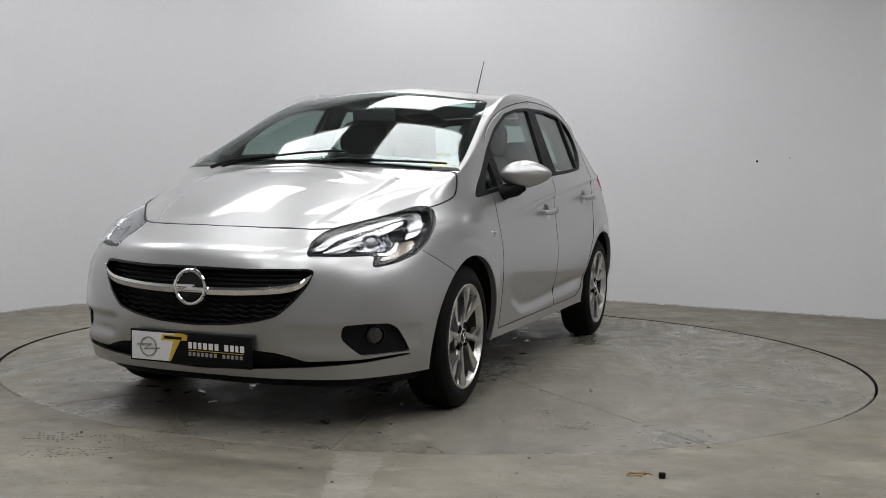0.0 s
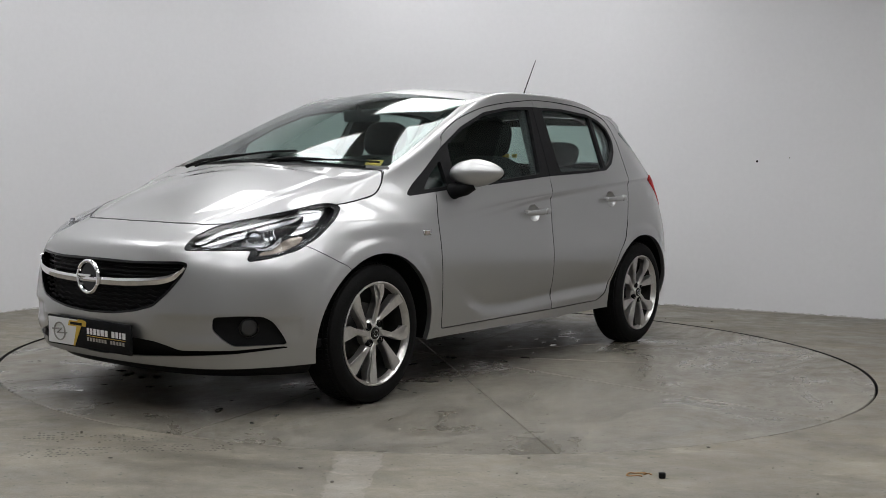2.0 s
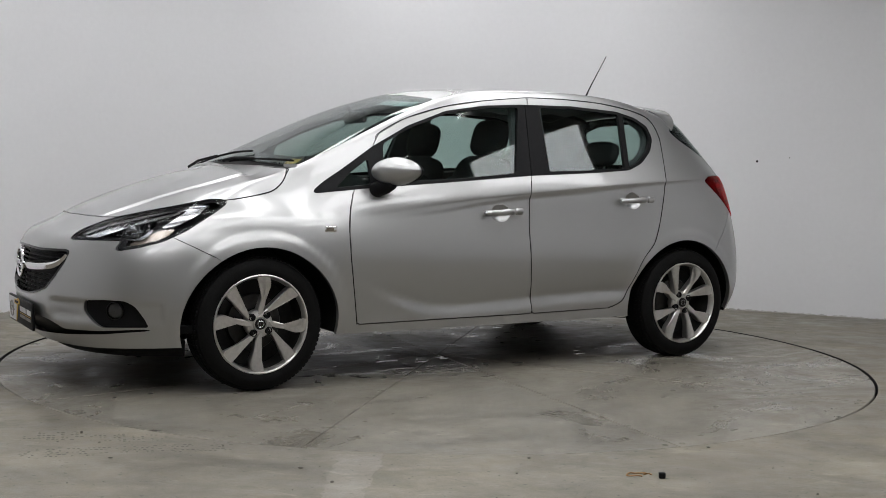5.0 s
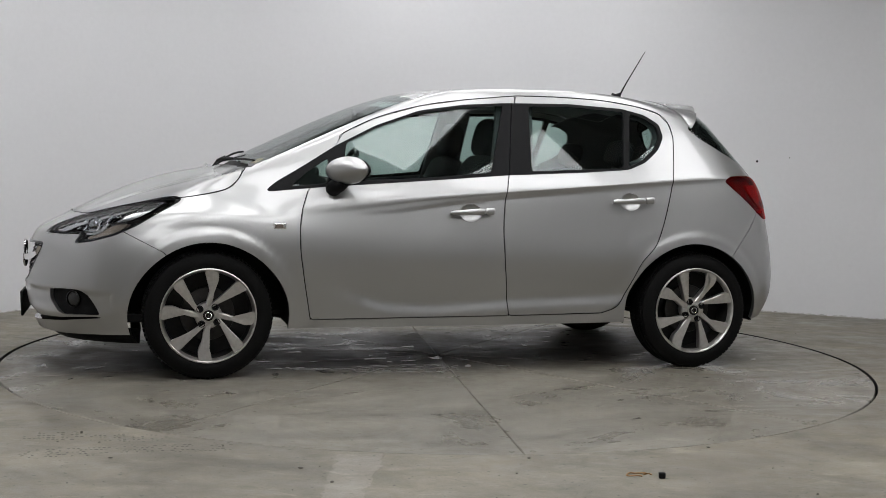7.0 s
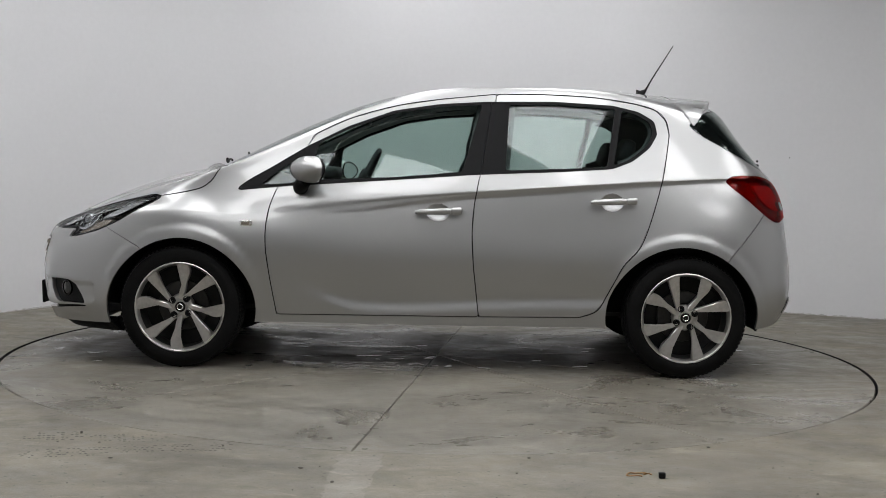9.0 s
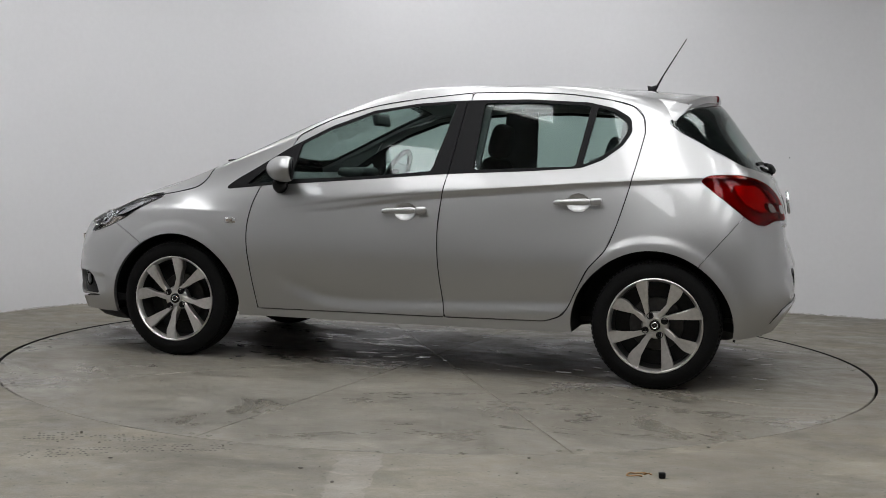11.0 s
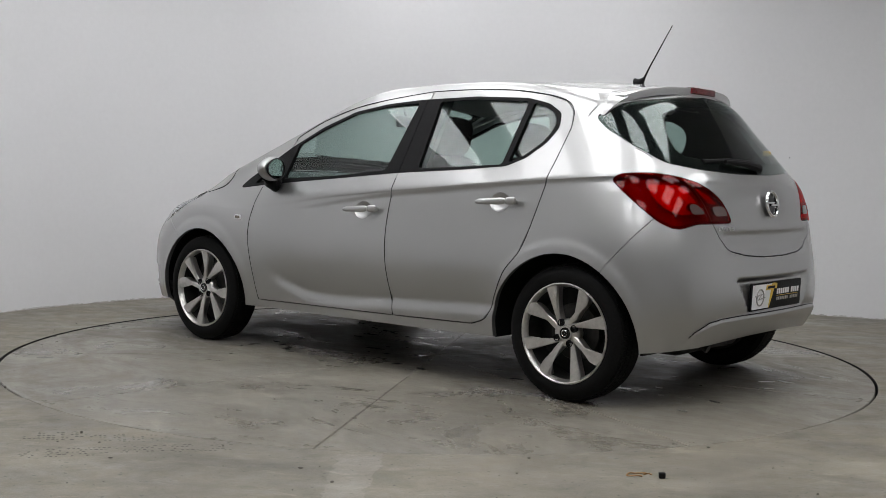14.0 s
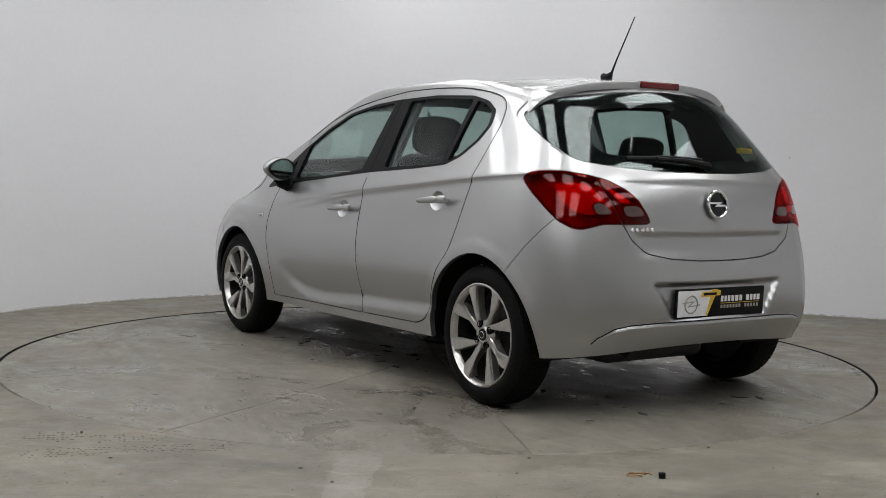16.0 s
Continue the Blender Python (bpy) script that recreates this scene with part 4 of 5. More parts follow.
        box(bm, q.x, q.y, .727, .058, .008, .026, .003)
        rep = part("side_repeater", bm, CHROME, car, "small chrome-framed side indicator")
        bm = bmesh.new()
        box(bm, q.x + .004, q.y + s * .004, .727, .038, .004, .015, .0015)
        part("lens", bm, AMBERLENS, rep)
    # black air dam below the bumper
    edge = [p for p in GRID[0] if p[0] > 1.60]
    edge = edge + [p * FLIP for p in edge[::-1]]
    bm = bmesh.new()
    rows = []
    for p in edge:
        c = Vector((1.2, 0, 0))
        d = (Vector((p[0], p[1], 0)) - c).normalized()
        rows.append([bm.verts.new(Vector((p[0], p[1], 0)) - d * o + Vector((0, 0, z))) for o, z in ((.02, .23), (.035, .205), (.085, .165), (.11, .16), (.12, .23))])
    for a, b in zip(rows, rows[1:]):
        for k in range(4):
            bm.faces.new((a[k], a[k + 1], b[k + 1], b[k]))
    bmesh.ops.recalc_face_normals(bm, faces=bm.faces)
    part("air_dam", bm, BLACK, car, "black plastic chin spoiler")


def badge(holder, m, r, chrome_back):
    """Plain ring with a slanted bar."""
    ring = bmesh.new()
    pts = [m @ Vector((0, r * math.cos(a), r * math.sin(a))) for a in np.linspace(0, 2 * math.pi, 48, endpoint=False)]
    tube(ring, pts, r * .13, 10, True)
    zig = [(-1.15, .16), (.42, .16), (.12, .0), (1.15, -.04), (1.1, -.16), (-.45, -.16), (-.12, .02), (-1.1, .04)]
    rows = [[ring.verts.new(m @ Vector((x, y * r, z * r))) for y, z in zig] for x in (-.006, .006)]
    ring.faces.new(rows[0][::-1])
    ring.faces.new(rows[1])
    for i in range(8):
        ring.faces.new((rows[0][i], rows[0][(i + 1) % 8], rows[1][(i + 1) % 8], rows[1][i]))
    bmesh.ops.recalc_face_normals(ring, faces=ring.faces)
    b = part("badge", ring, CHROME, holder, "round chrome badge")
    bm = bmesh.new()
    lathe(bm, [(r * .98, -.008), (r * .98, -.003), (.001, -.002)], 40, "X", m)
    part("badge_back", bm, GLOSSBLACK, b)


def build_rear(car, gate):
    I, D = "INTERSECT", "DIFFERENCE"
    seam = [(.798, 1.05), (.798, .992), (.868, .896), (.918, .80), (.918, .6), (1.3, .6), (1.3, 1.05)]
    for s in (1, -1):
        def sided(bm):
            return bm if s > 0 else mirrored(bm)
        for holder, op, extra in ((car, D, 0.003), (gate, I, -0.0015)):
            def cut(a, b, d):
                return polish(combine(shell_mesh(a, b), [(I, sided(lamp_solid(TAILLAMP, 135, d))), (op, sided(lamp_solid(seam, 135, extra)))]))
            lamp = part("tail_lamp", cut(0.004, 0.0, -0.001), REDLENS, holder, "glossy red tail lamp")
            part("lamp_back", cut(-0.028, -0.034, 0.0), REDBACK, lamp)
            part("lamp_edge", polish(combine(shell_mesh(-0.002, -0.03), [(I, sided(lamp_solid(TAILLAMP, 135, -0.001))), (D, sided(lamp_solid(TAILLAMP, 135, -0.010))), (op, sided(lamp_solid(seam, 135, extra)))])), DARKRED, lamp)
            white = [(.797, .885), (.837, .886), (.880, .844), (.812, .842)] if op == D else [(.912, .876), (.980, .877), (1.003, .836), (.930, .834)]
            part("clear_window", polish(combine(shell_mesh(0.0055, -0.02), [(I, sided(lamp_solid(white, 135)))])), CLEARRED, lamp, "clear reversing and indicator window")
            glow = [(.630, .965), (.76, .965), (.80, .94), (.845, .885), (.80, .893), (.785, .86), (.85, .846), (.77, .838), (.70, .862), (.655, .905)] if op == D else [(.84, .955), (.90, .925), (.95, .885), (.905, .885), (.88, .91)]
            part("reflector", polish(combine(shell_mesh(-0.010, -0.022), [(I, sided(lamp_solid(glow, 135)))])), REDREFLECT, lamp)
    # roof spoiler over the rear window
    bm = bmesh.new()
    rows = []
    for y in np.linspace(-.525, .525, 45):
        e = abs(y) / .545
        xt = -1.470 + .125 * e ** 2.4
        xs = np.linspace(-1.215 - .01 * e, xt, 10)
        q, _, _, _ = SKIN_TREE.ray_cast(Vector((-1.25, y, 3)), Vector((0, 0, -1)))
        tip_z = 1.416 - .016 * e ** 2 - .050 * e ** 4
        top = []
        for i, x in enumerate(xs):
            p, _, _, _ = SKIN_TREE.ray_cast(Vector((max(x, -1.25), y, 3)), Vector((0, 0, -1)))
            k = max(0.0, (-1.25 - x) / (-1.25 - xt))
            z = p.z + .002 if x > -1.25 else (q.z + .002) * (1 - k) + tip_z * k + .010 * k * (1 - k)
            top.append(Vector((x, y, z)))
        tip = top[-1]
        low = [tip + Vector((-.002, 0, -.006)), tip + Vector((.002, 0, -.034)), tip + Vector((.03, 0, -.044)), tip + Vector((.13, 0, -.05))]
        rows.append([bm.verts.new(p) for p in top + low])
    for a, b in zip(rows, rows[1:]):
        for k in range(len(a) - 1):
            bm.faces.new((a[k], a[k + 1], b[k + 1], b[k]))
    bm.faces.new(rows[0])
    bm.faces.new(rows[-1][::-1])
    bmesh.ops.recalc_face_normals(bm, faces=bm.faces)
    spoiler = part("roof_spoiler", bm, PAINT, gate, "", 40)
    for sd in (1, -1):
        bm = bmesh.new()
        corner = Vector((-1.292, .606, 1.266))
        seam_top, tip = Vector((-1.205, .500, 1.375)), Vector((-1.372, .515, 1.352))
        grid = []
        for k in np.linspace(0, 1, 9).tolist():
            p0 = seam_top.lerp(corner, k)
            q0, n0 = skin_at(p0)
            p0 = q0 + n0 * .003
            p1 = tip.lerp(corner + Vector((-.012, -.004, 0)), k) + Vector((0, .018 * math.sin(math.pi * k), 0))
            mid = p0.lerp(p1, .5) + Vector((-.004, .010, .006)) * (1 - k)
            row = []
            for v in np.linspace(0, 1, 8).tolist():
                row.append(p0 * (1 - v) ** 2 + mid * (2 * v * (1 - v)) + p1 * (v * v))
            back = p1 + Vector((.012, -.022, -.014))
            row += [back, back.lerp(p0, .6) + Vector((0, -.03, -.01))]
            grid.append([bm.verts.new((p.x, sd * p.y, p.z)) for p in row])
        for ra, rb in zip(grid, grid[1:]):
            for k in range(len(ra)):
                bm.faces.new((ra[k], ra[(k + 1) % len(ra)], rb[(k + 1) % len(rb)], rb[k]))
        bm.faces.new(grid[0])
        bm.faces.new(grid[-1][::-1])
        bmesh.ops.recalc_face_normals(bm, faces=bm.faces)
        part("spoiler_side", bm, PAINT, spoiler, "", 40)
    bm = bmesh.new()
    box(bm, -1.452, 0, 1.404, .05, .236, .032, .007)
    part("high_brake_lamp", bm, DARKRED, spoiler, "red high-level brake lamp")
    badge(gate, Matrix.Translation((-1.838, 0, .886)) @ pose(0, 0, 0, 0, -8, 180), 0.056, True)
    bm = bmesh.new()
    for k in range(5):
        y = .464 - k * .025
        q, n, _, _ = SKIN_TREE.ray_cast(Vector((-3, y, .780)), Vector((1, 0, 0)))
        box(bm, q.x - .001, y, .780, .005, .017, .015, .001)
    part("model_lettering", bm, CHROME, gate, "row of small chrome bars")
    bm = bmesh.new()
    for y0, y1, w in ((-.335, -.375, 0), (-.385, -.455, 1)):
        q, _, _, _ = SKIN_TREE.ray_cast(Vector((-3, (y0 + y1) / 2, 1.125)), Vector((1, 0, 0)))
        box(bm, q.x + .012, (y0 + y1) / 2, 1.125, .003, abs(y1 - y0), .024, .001, Matrix.Translation((0, 0, 0)))
    part("rear_sticker", bm, PLATEYELLOW, gate, "small yellow sticker inside the rear window", 0)
    # wiper
    bm = bmesh.new()
    tube(bm, [(-1.752, -.03, 1.045), (-1.745, .10, 1.065), (-1.722, .25, 1.072)], [.020, .013, .009], 8)
    tube(bm, [(-1.715, -.02, 1.072), (-1.70, .18, 1.078), (-1.68, .385, 1.068)], .011, 8)
    lathe(bm, [(.001, -.012), (.026, -.012), (.024, .012), (.001, .016)], 24, "X", Matrix.Translation((-1.745, -.02, 1.042)))
    part("rear_wiper", bm, BLACK, gate, "black rear wiper")
    # aerial
    q, _, _, _ = SKIN_TREE.ray_cast(Vector((-1.135, 0, 3)), Vector((0, 0, -1)))
    bm = bmesh.new()
    tube(bm, [(-1.105, 0, q.z + .002), (-1.13, 0, q.z + .008), (-1.148, 0, q.z + .028)], [.030, .020, .008], 12)
    aerial = part("aerial", bm, BLACK, car, "black roof aerial")
    bm = bmesh.new()
    tube(bm, [(-1.148, 0, q.z + .025), (-1.18, 0, q.z + .085), (-1.295, 0, 1.728)], [.006, .0038, .0022], 8)
    part("whip", bm, BLACK, aerial)
    # black tube over the valance, in place of the shade in its joint
    bm = bmesh.new()
    line = []
    for yy in np.linspace(-.63, .63, 71):
        q, n, _, _ = SKIN_TREE.ray_cast(Vector((-3, yy, float(valance_height(abs(yy))) + .001)), Vector((1, 0, 0)))
        if q:
            line.append(q - Vector((.0005, 0, 0)))
    tube(bm, line, .0026, 6)
    part("valance_gap_shadow", bm, BLACK, car)
    # exhaust
    bm = bmesh.new()
    tube(bm, [(-1.3, .36, .27), (-1.58, .38, .268), (-1.70, .385, .262), (-1.74, .385, .245)], .019, 14)
    part("exhaust_pipe", bm, DARKMETAL, car, "dark exhaust tailpipe")


def plate(car, m, dark):
    """A dealer's show plate: white field, yellow flash, black field with plain bars."""
    bm = bmesh.new()
    box(bm, 0, 0, 0, .012, .532, .122, .003, m)
    p = part("show_plate", bm, BLACK, car, "black and white dealer show plate")

    def flat(name, pts, mat, lift, label=""):
        bm = bmesh.new()
        a = [bm.verts.new(m @ Vector((lift, y, z))) for y, z in pts]
        b = [bm.verts.new(m @ Vector((0, y, z))) for y, z in pts]
        bm.faces.new(a)
        n = len(pts)
        for i in range(n):
            bm.faces.new((a[i], a[(i + 1) % n], b[(i + 1) % n], b[i]))
        bmesh.ops.recalc_face_normals(bm, faces=bm.faces)
        part(name, bm, mat, p, label, 0)
    # y runs from the reader's left to right as drawn by m
    flat("white_field", [(-.258, -.054), (-.085, -.054), (-.050, .054), (-.258, .054)], PLATEWHITE, .0075)
    flat("yellow_flash", [(-.092, -.054), (-.084, -.054), (-.040, .030), (-.012, .030), (-.008, .050), (-.032, .056), (-.060, .056), (-.064, .048), (-.118, .048), (-.126, .026), (-.070, .026)], PLATEYELLOW, .0085)
    flat("dark_bar", [(-.112, .032), (-.035, .032), (-.032, .043), (-.109, .043)], BLACK, .009)
    x = -.004
    for w in (.022, .020, .022, .024, .026, .024, 0, .025, .022, .020, .025):
        if w:
            flat("bar", [(x, .002), (x + w - .008, .002), (x + w - .008, .026), (x, .026)], PLATEWHITE, .0078)
        x += w if w else .018
    x = -.004
    for k in range(13):
        if k != 7:
            flat("bar", [(x, -.026), (x + .011, -.026), (x + .011, -.012), (x, -.012)], PLATEGREY, .0078)
        x += .0185
    flat("rule", [(-.004, -.006), (.235, -.006), (.235, -.004), (-.004, -.004)], PLATEYELLOW, .0078)
    ring = bmesh.new()
    tube(ring, [m @ Vector((.0085, -.182 + .036 * math.cos(a), -.003 + .036 * math.sin(a))) for a in np.linspace(0, 2 * math.pi, 40, endpoint=False)], .0035, 6, True)
    tube(ring, [m @ Vector((.0085, y, z)) for y, z in ((-.232, .004), (-.165, .010), (-.20, -.012), (-.132, -.006))], .003, 6)
    part("ring_mark", ring, PLATEGREY, p)


def build_wheels(car):
    def wheel(x, s, turn):
        w = new("wheel")
        w.parent = car
        w.matrix_basis = Matrix.Translation((x, s * .81, .303)) @ pose(0, 0, 0, 0, 0, 0 if s > 0 else 180) @ pose(0, 0, 0, 0, turn, 0)
        for name, me, mat in WHEEL:
            part(name, me, mat, w)
        tagged(w, "black tyre on a silver twin-spoke alloy wheel")
    made = []
    bm = bmesh.new()
    lathe(bm, [(.212, -.165), (.24, -.182), (.285, -.178), (.302, -.158), (.3045, -.10), (.302, -.045), (.292, -.018), (.272, -.004), (.247, .0), (.235, -.003), (.226, -.006), (.222, -.014)], 96)
    # tread blocks on the shoulder and grooves
    made.append(("tyre", bm, RUBBER))
    bm = bmesh.new()
    n = 84
    for i in range(n):
        a = 2 * math.pi * i / n
        m = pose(0, 0, 0, 0, math.degrees(a), 0)
        for y, wd, r in ((-.036, .016, .2985), (-.146, .016, .2985)):
            box(bm, 0, y, r, .015, wd, .006, 0, m)
        for y in (-.062, -.098, -.124):
            box(bm, .003, y, .3028, .0145, .024, .006, 0, m)
    made.append(("tread", bm, RUBBER))
    bm = bmesh.new()
    lathe(bm, [(.222, -.012), (.224, -.004), (.219, -.002), (.212, -.010), (.205, -.032)], 96)
    made.append(("rim", bm, ALLOY))
    # silver barrel coloured dark, to hold the shade behind the spokes
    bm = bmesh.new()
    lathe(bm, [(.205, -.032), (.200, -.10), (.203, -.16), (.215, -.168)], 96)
    made.append(("barrel", bm, SHADEDMETAL))

    def blade(bm, pts, lean):
        """A spoke from a flat outline in the wheel's plane, bowed and bevelled."""
        pts = spline(pts, 4, True)
        front, back = [], []
        c = pts.mean(0)
        rings = []
        for inset, dy in ((0.0, -.045), (0.0, -.010), (.0035, -.001)):
            ring = []
            for px, pz in (grown(pts, -inset) if inset else pts):
                r = math.hypot(px, pz)
                y = -.006 - .020 * (1 - min(1, r / .2)) ** 1.0 + dy
                ring.append(bm.verts.new((px, y, pz)))
            rings.append(ring)
        k = len(pts)
        for a, b in zip(rings, rings[1:]):
            for i in range(k):
                bm.faces.new((a[i], a[(i + 1) % k], b[(i + 1) % k], b[i]))
        f = bm.faces.new(rings[-1])
        bmesh.ops.triangulate(bm, faces=[f])
    u = .00089
    straight = [(6, 46), (34, 48), (108, 98), (202, 136), (206, 158), (170, 188), (146, 180), (84, 120)]
    curved = [(-14, 54), (7, 50), (24, 86), (33, 138), (52, 188), (44, 238), (2, 245), (-22, 240), (2, 211), (19, 178), (4, 122)]
    made_spokes = []
    for k in range(4):
        for outline in (straight, curved):
            bm = bmesh.new()
            a = radians(-90 * k)
            # seen from outside on the left the car's front lies to the left
            pts = [(-(x * math.cos(a) - z * math.sin(a)) * u, (x * math.sin(a) + z * math.cos(a)) * u) for x, z in outline]
            blade(bm, pts, 0)
            bmesh.ops.recalc_face_normals(bm, faces=bm.faces)
            made_spokes.append(("spoke", bm, ALLOY))
    made += made_spokes
    bm = bmesh.new()
    lathe(bm, [(.064, -.07), (.064, -.038), (.058, -.029), (.036, -.024), (.033, -.018), (.030, -.018), (.028, -.021), (.001, -.020)], 40)
    made.append(("hub", bm, ALLOY))
    bm = bmesh.new()
    lathe(bm, [(.026, -.021), (.025, -.016), (.001, -.0155)], 32)
    made.append(("hub_cap", bm, GLOSSBLACK))
    bm = bmesh.new()
    tube(bm, [(.014 * math.cos(a), -.015, .014 * math.sin(a)) for a in np.linspace(0, 2 * math.pi, 24, endpoint=False)], .002, 6, True)
    made.append(("cap_ring", bm, CHROME))
    for k in range(4):
        bm = bmesh.new()
        a = radians(38 + 90 * k)
        lathe(bm, [(.0165, -.035), (.0165, -.0185), (.0135, -.0170), (.0120, -.023), (.001, -.0235)], 20, "Y", Matrix.Translation((.050 * math.cos(a), 0, .050 * math.sin(a))))
        made.append(("wheel_bolt", bm, BLACK))
    # disc colour darkened too, for the shade inside the wheel
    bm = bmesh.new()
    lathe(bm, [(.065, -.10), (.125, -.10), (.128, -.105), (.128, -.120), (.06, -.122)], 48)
    made.append(("brake_disc", bm, SHADEDMETAL))
    # flat dark disc added to close the wheel, painted for the shade inside
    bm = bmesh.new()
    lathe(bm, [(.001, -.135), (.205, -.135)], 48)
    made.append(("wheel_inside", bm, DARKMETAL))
    WHEEL = []
    for name, bm, mat in made:
        me = bpy.data.meshes.new(name)
        bmesh.ops.recalc_face_normals(bm, faces=bm.faces)
        bm.to_mesh(me)
        bm.free()
        me.shade_smooth()
        me.set_sharp_from_angle(angle=radians(32))
        WHEEL.append((name, me, mat))
    for x, turn in ((1.255, 0), (-1.255, -24)):
        for s in (1, -1):
            wheel(x, s, turn)
            bm = bmesh.new()
            cx = 1.250 if x > 0 else -1.235
            n = 48

            def liner_point(a, dr, y):
                r = arch_radius(cx, a) + dr
                px, pz = cx + r * math.cos(a), .30 + r * math.sin(a)
                if y is None:
                    q, _, _, _ = SKIN_TREE.ray_cast(Vector((px, 2, max(pz, .26))), Vector((0, -1, 0)))
                    y = (q.y if q else .79) - .016
                return bm.verts.new((px, s * y, pz))
            rings = [[liner_point(a, dr, y) for a in np.linspace(radians(-9), radians(189), n)] for dr, y in ((.0015, None), (.012, .745), (.012, .42), (-.33, .41))]
            for a, b in zip(rings, rings[1:]):
                for i in range(n - 1):
                    bm.faces.new((a[i], a[i + 1], b[i + 1], b[i]))
            bmesh.ops.recalc_face_normals(bm, faces=bm.faces)
            part("arch_liner", bm, BLACK, car, "black wheel arch liner")


def build_mirrors(car):
    for s in (1, -1):
        bm = bmesh.new()
        bmesh.ops.create_uvsphere(bm, u_segments=40, v_segments=28, radius=1.0)
        for v in bm.verts:
            x, y, z = v.co
            # blunt towards the rear, tapering outward
            fx = x * .095 if x > 0 else max(x, -.42) * .10
            taper = 1 - .28 * max(0, y)
            v.co = (fx * (1 - .35 * max(0, y)) - .045 * y + 0.0, y * .112, z * .066 * taper + .004 * y)
        bmesh.ops.transform(bm, matrix=Matrix.Translation((.610, .862, .998)), verts=bm.verts)
        if s < 0:
            bmesh.ops.scale(bm, vec=(1, -1, 1), verts=bm.verts)
            bmesh.ops.reverse_faces(bm, faces=bm.faces)
        mirror = part("door_mirror", bm, PAINT, car, "silver door mirror with a black foot", 50)
        bm = bmesh.new()
        pts = [(y, z) for y, z in ((.094 * math.cos(a), .054 * math.sin(a) * (1 - .2 * math.cos(a))) for a in np.linspace(0, 2 * math.pi, 40, endpoint=False))]
        rows = [[bm.verts.new((.610 - .045 * y / .112 - dx, s * (.862 + y * k), .998 + z * k)) for y, z in pts] for dx, k in ((.036, 1.02), (.046, 1.06), (.049, 1.0), (.045, .92))]
        for a, b in zip(rows, rows[1:]):
            for i in range(40):
                bm.faces.new((a[i], a[(i + 1) % 40], b[(i + 1) % 40], b[i]))
        bmesh.ops.recalc_face_normals(bm, faces=bm.faces)
        part("mirror_rim", bm, BLACK, mirror)
        bm = bmesh.new()
        f = bm.faces.new([bm.verts.new((.610 - .045 * y / .112 - .044, s * (.862 + y * .95), .998 + z * .95)) for y, z in pts])
        bmesh.ops.recalc_face_normals(bm, faces=bm.faces)
        if (f.normal.x > 0):
            f.normal_flip()
        part("mirror_glass", bm, MIRROR, mirror, "", 0)
        bm = bmesh.new()
        tube(bm, [(.665, s * .752, .905), (.668, s * .785, .915), (.650, s * .825, .925), (.630, s * .85, .945)], [.042, .036, .034, .030], 14)
        bmesh.ops.scale(bm, vec=(1, 1, 1), verts=bm.verts)
        part("mirror_foot", bm, BLACK, mirror)


def build_wipers(car):
    def on_glass(x, y, off):
        q, n, _, _ = SKIN_TREE.ray_cast(Vector((x, y, 3)), Vector((0, 0, -1)))
        return q + Vector((0.35, 0, 0.94)) * off
    for pivot, tip in (((1.145, -.52), (1.035, .12)), ((1.16, .06), (1.03, .62))):
        bm = bmesh.new()
        mid = ((pivot[0] + tip[0]) / 2 + .01, (pivot[1] + tip[1]) / 2)
        tube(bm, [on_glass(*pivot, .02), on_glass(pivot[0] - .02, pivot[1] + .1, .03), on_glass(*mid, .026)], [.009, .007, .005], 8)
        tube(bm, [on_glass(tip[0] + (pivot[0] - tip[0]) * k, pivot[1] + (tip[1] - pivot[1]) * (1 - k), .012 + .006 * math.sin(3.14 * k)) for k in np.linspace(.92, 0, 12)], .0055, 6)
        part("wiper", bm, BLACK, car, "black windscreen wiper")
    # stickers behind the glass
    for name, pts, mat, label in (("screen_sticker", [(.338, .225), (.292, .490), (.362, .505), (.408, .245)], STICKER, "white and pale blue paper sticker"), ("yellow_sticker", [(1.002, .521), (.982, .600), (1.035, .622), (1.045, .538)], PLATEYELLOW, "small yellow sticker")):
        bm = bmesh.new()
        top = [on_glass(x, y, -.0043) for x, y in pts]
        f = [bm.verts.new(p) for p in top]
        g = [bm.verts.new(p - Vector((0, 0, .002))) for p in top]
        bm.faces.new(f)
        bm.faces.new(g[::-1])
        for i in range(4):
            bm.faces.new((f[i], f[(i + 1) % 4], g[(i + 1) % 4], g[i]))
        bmesh.ops.recalc_face_normals(bm, faces=bm.faces)
        part(name, bm, mat, car, label, 0)


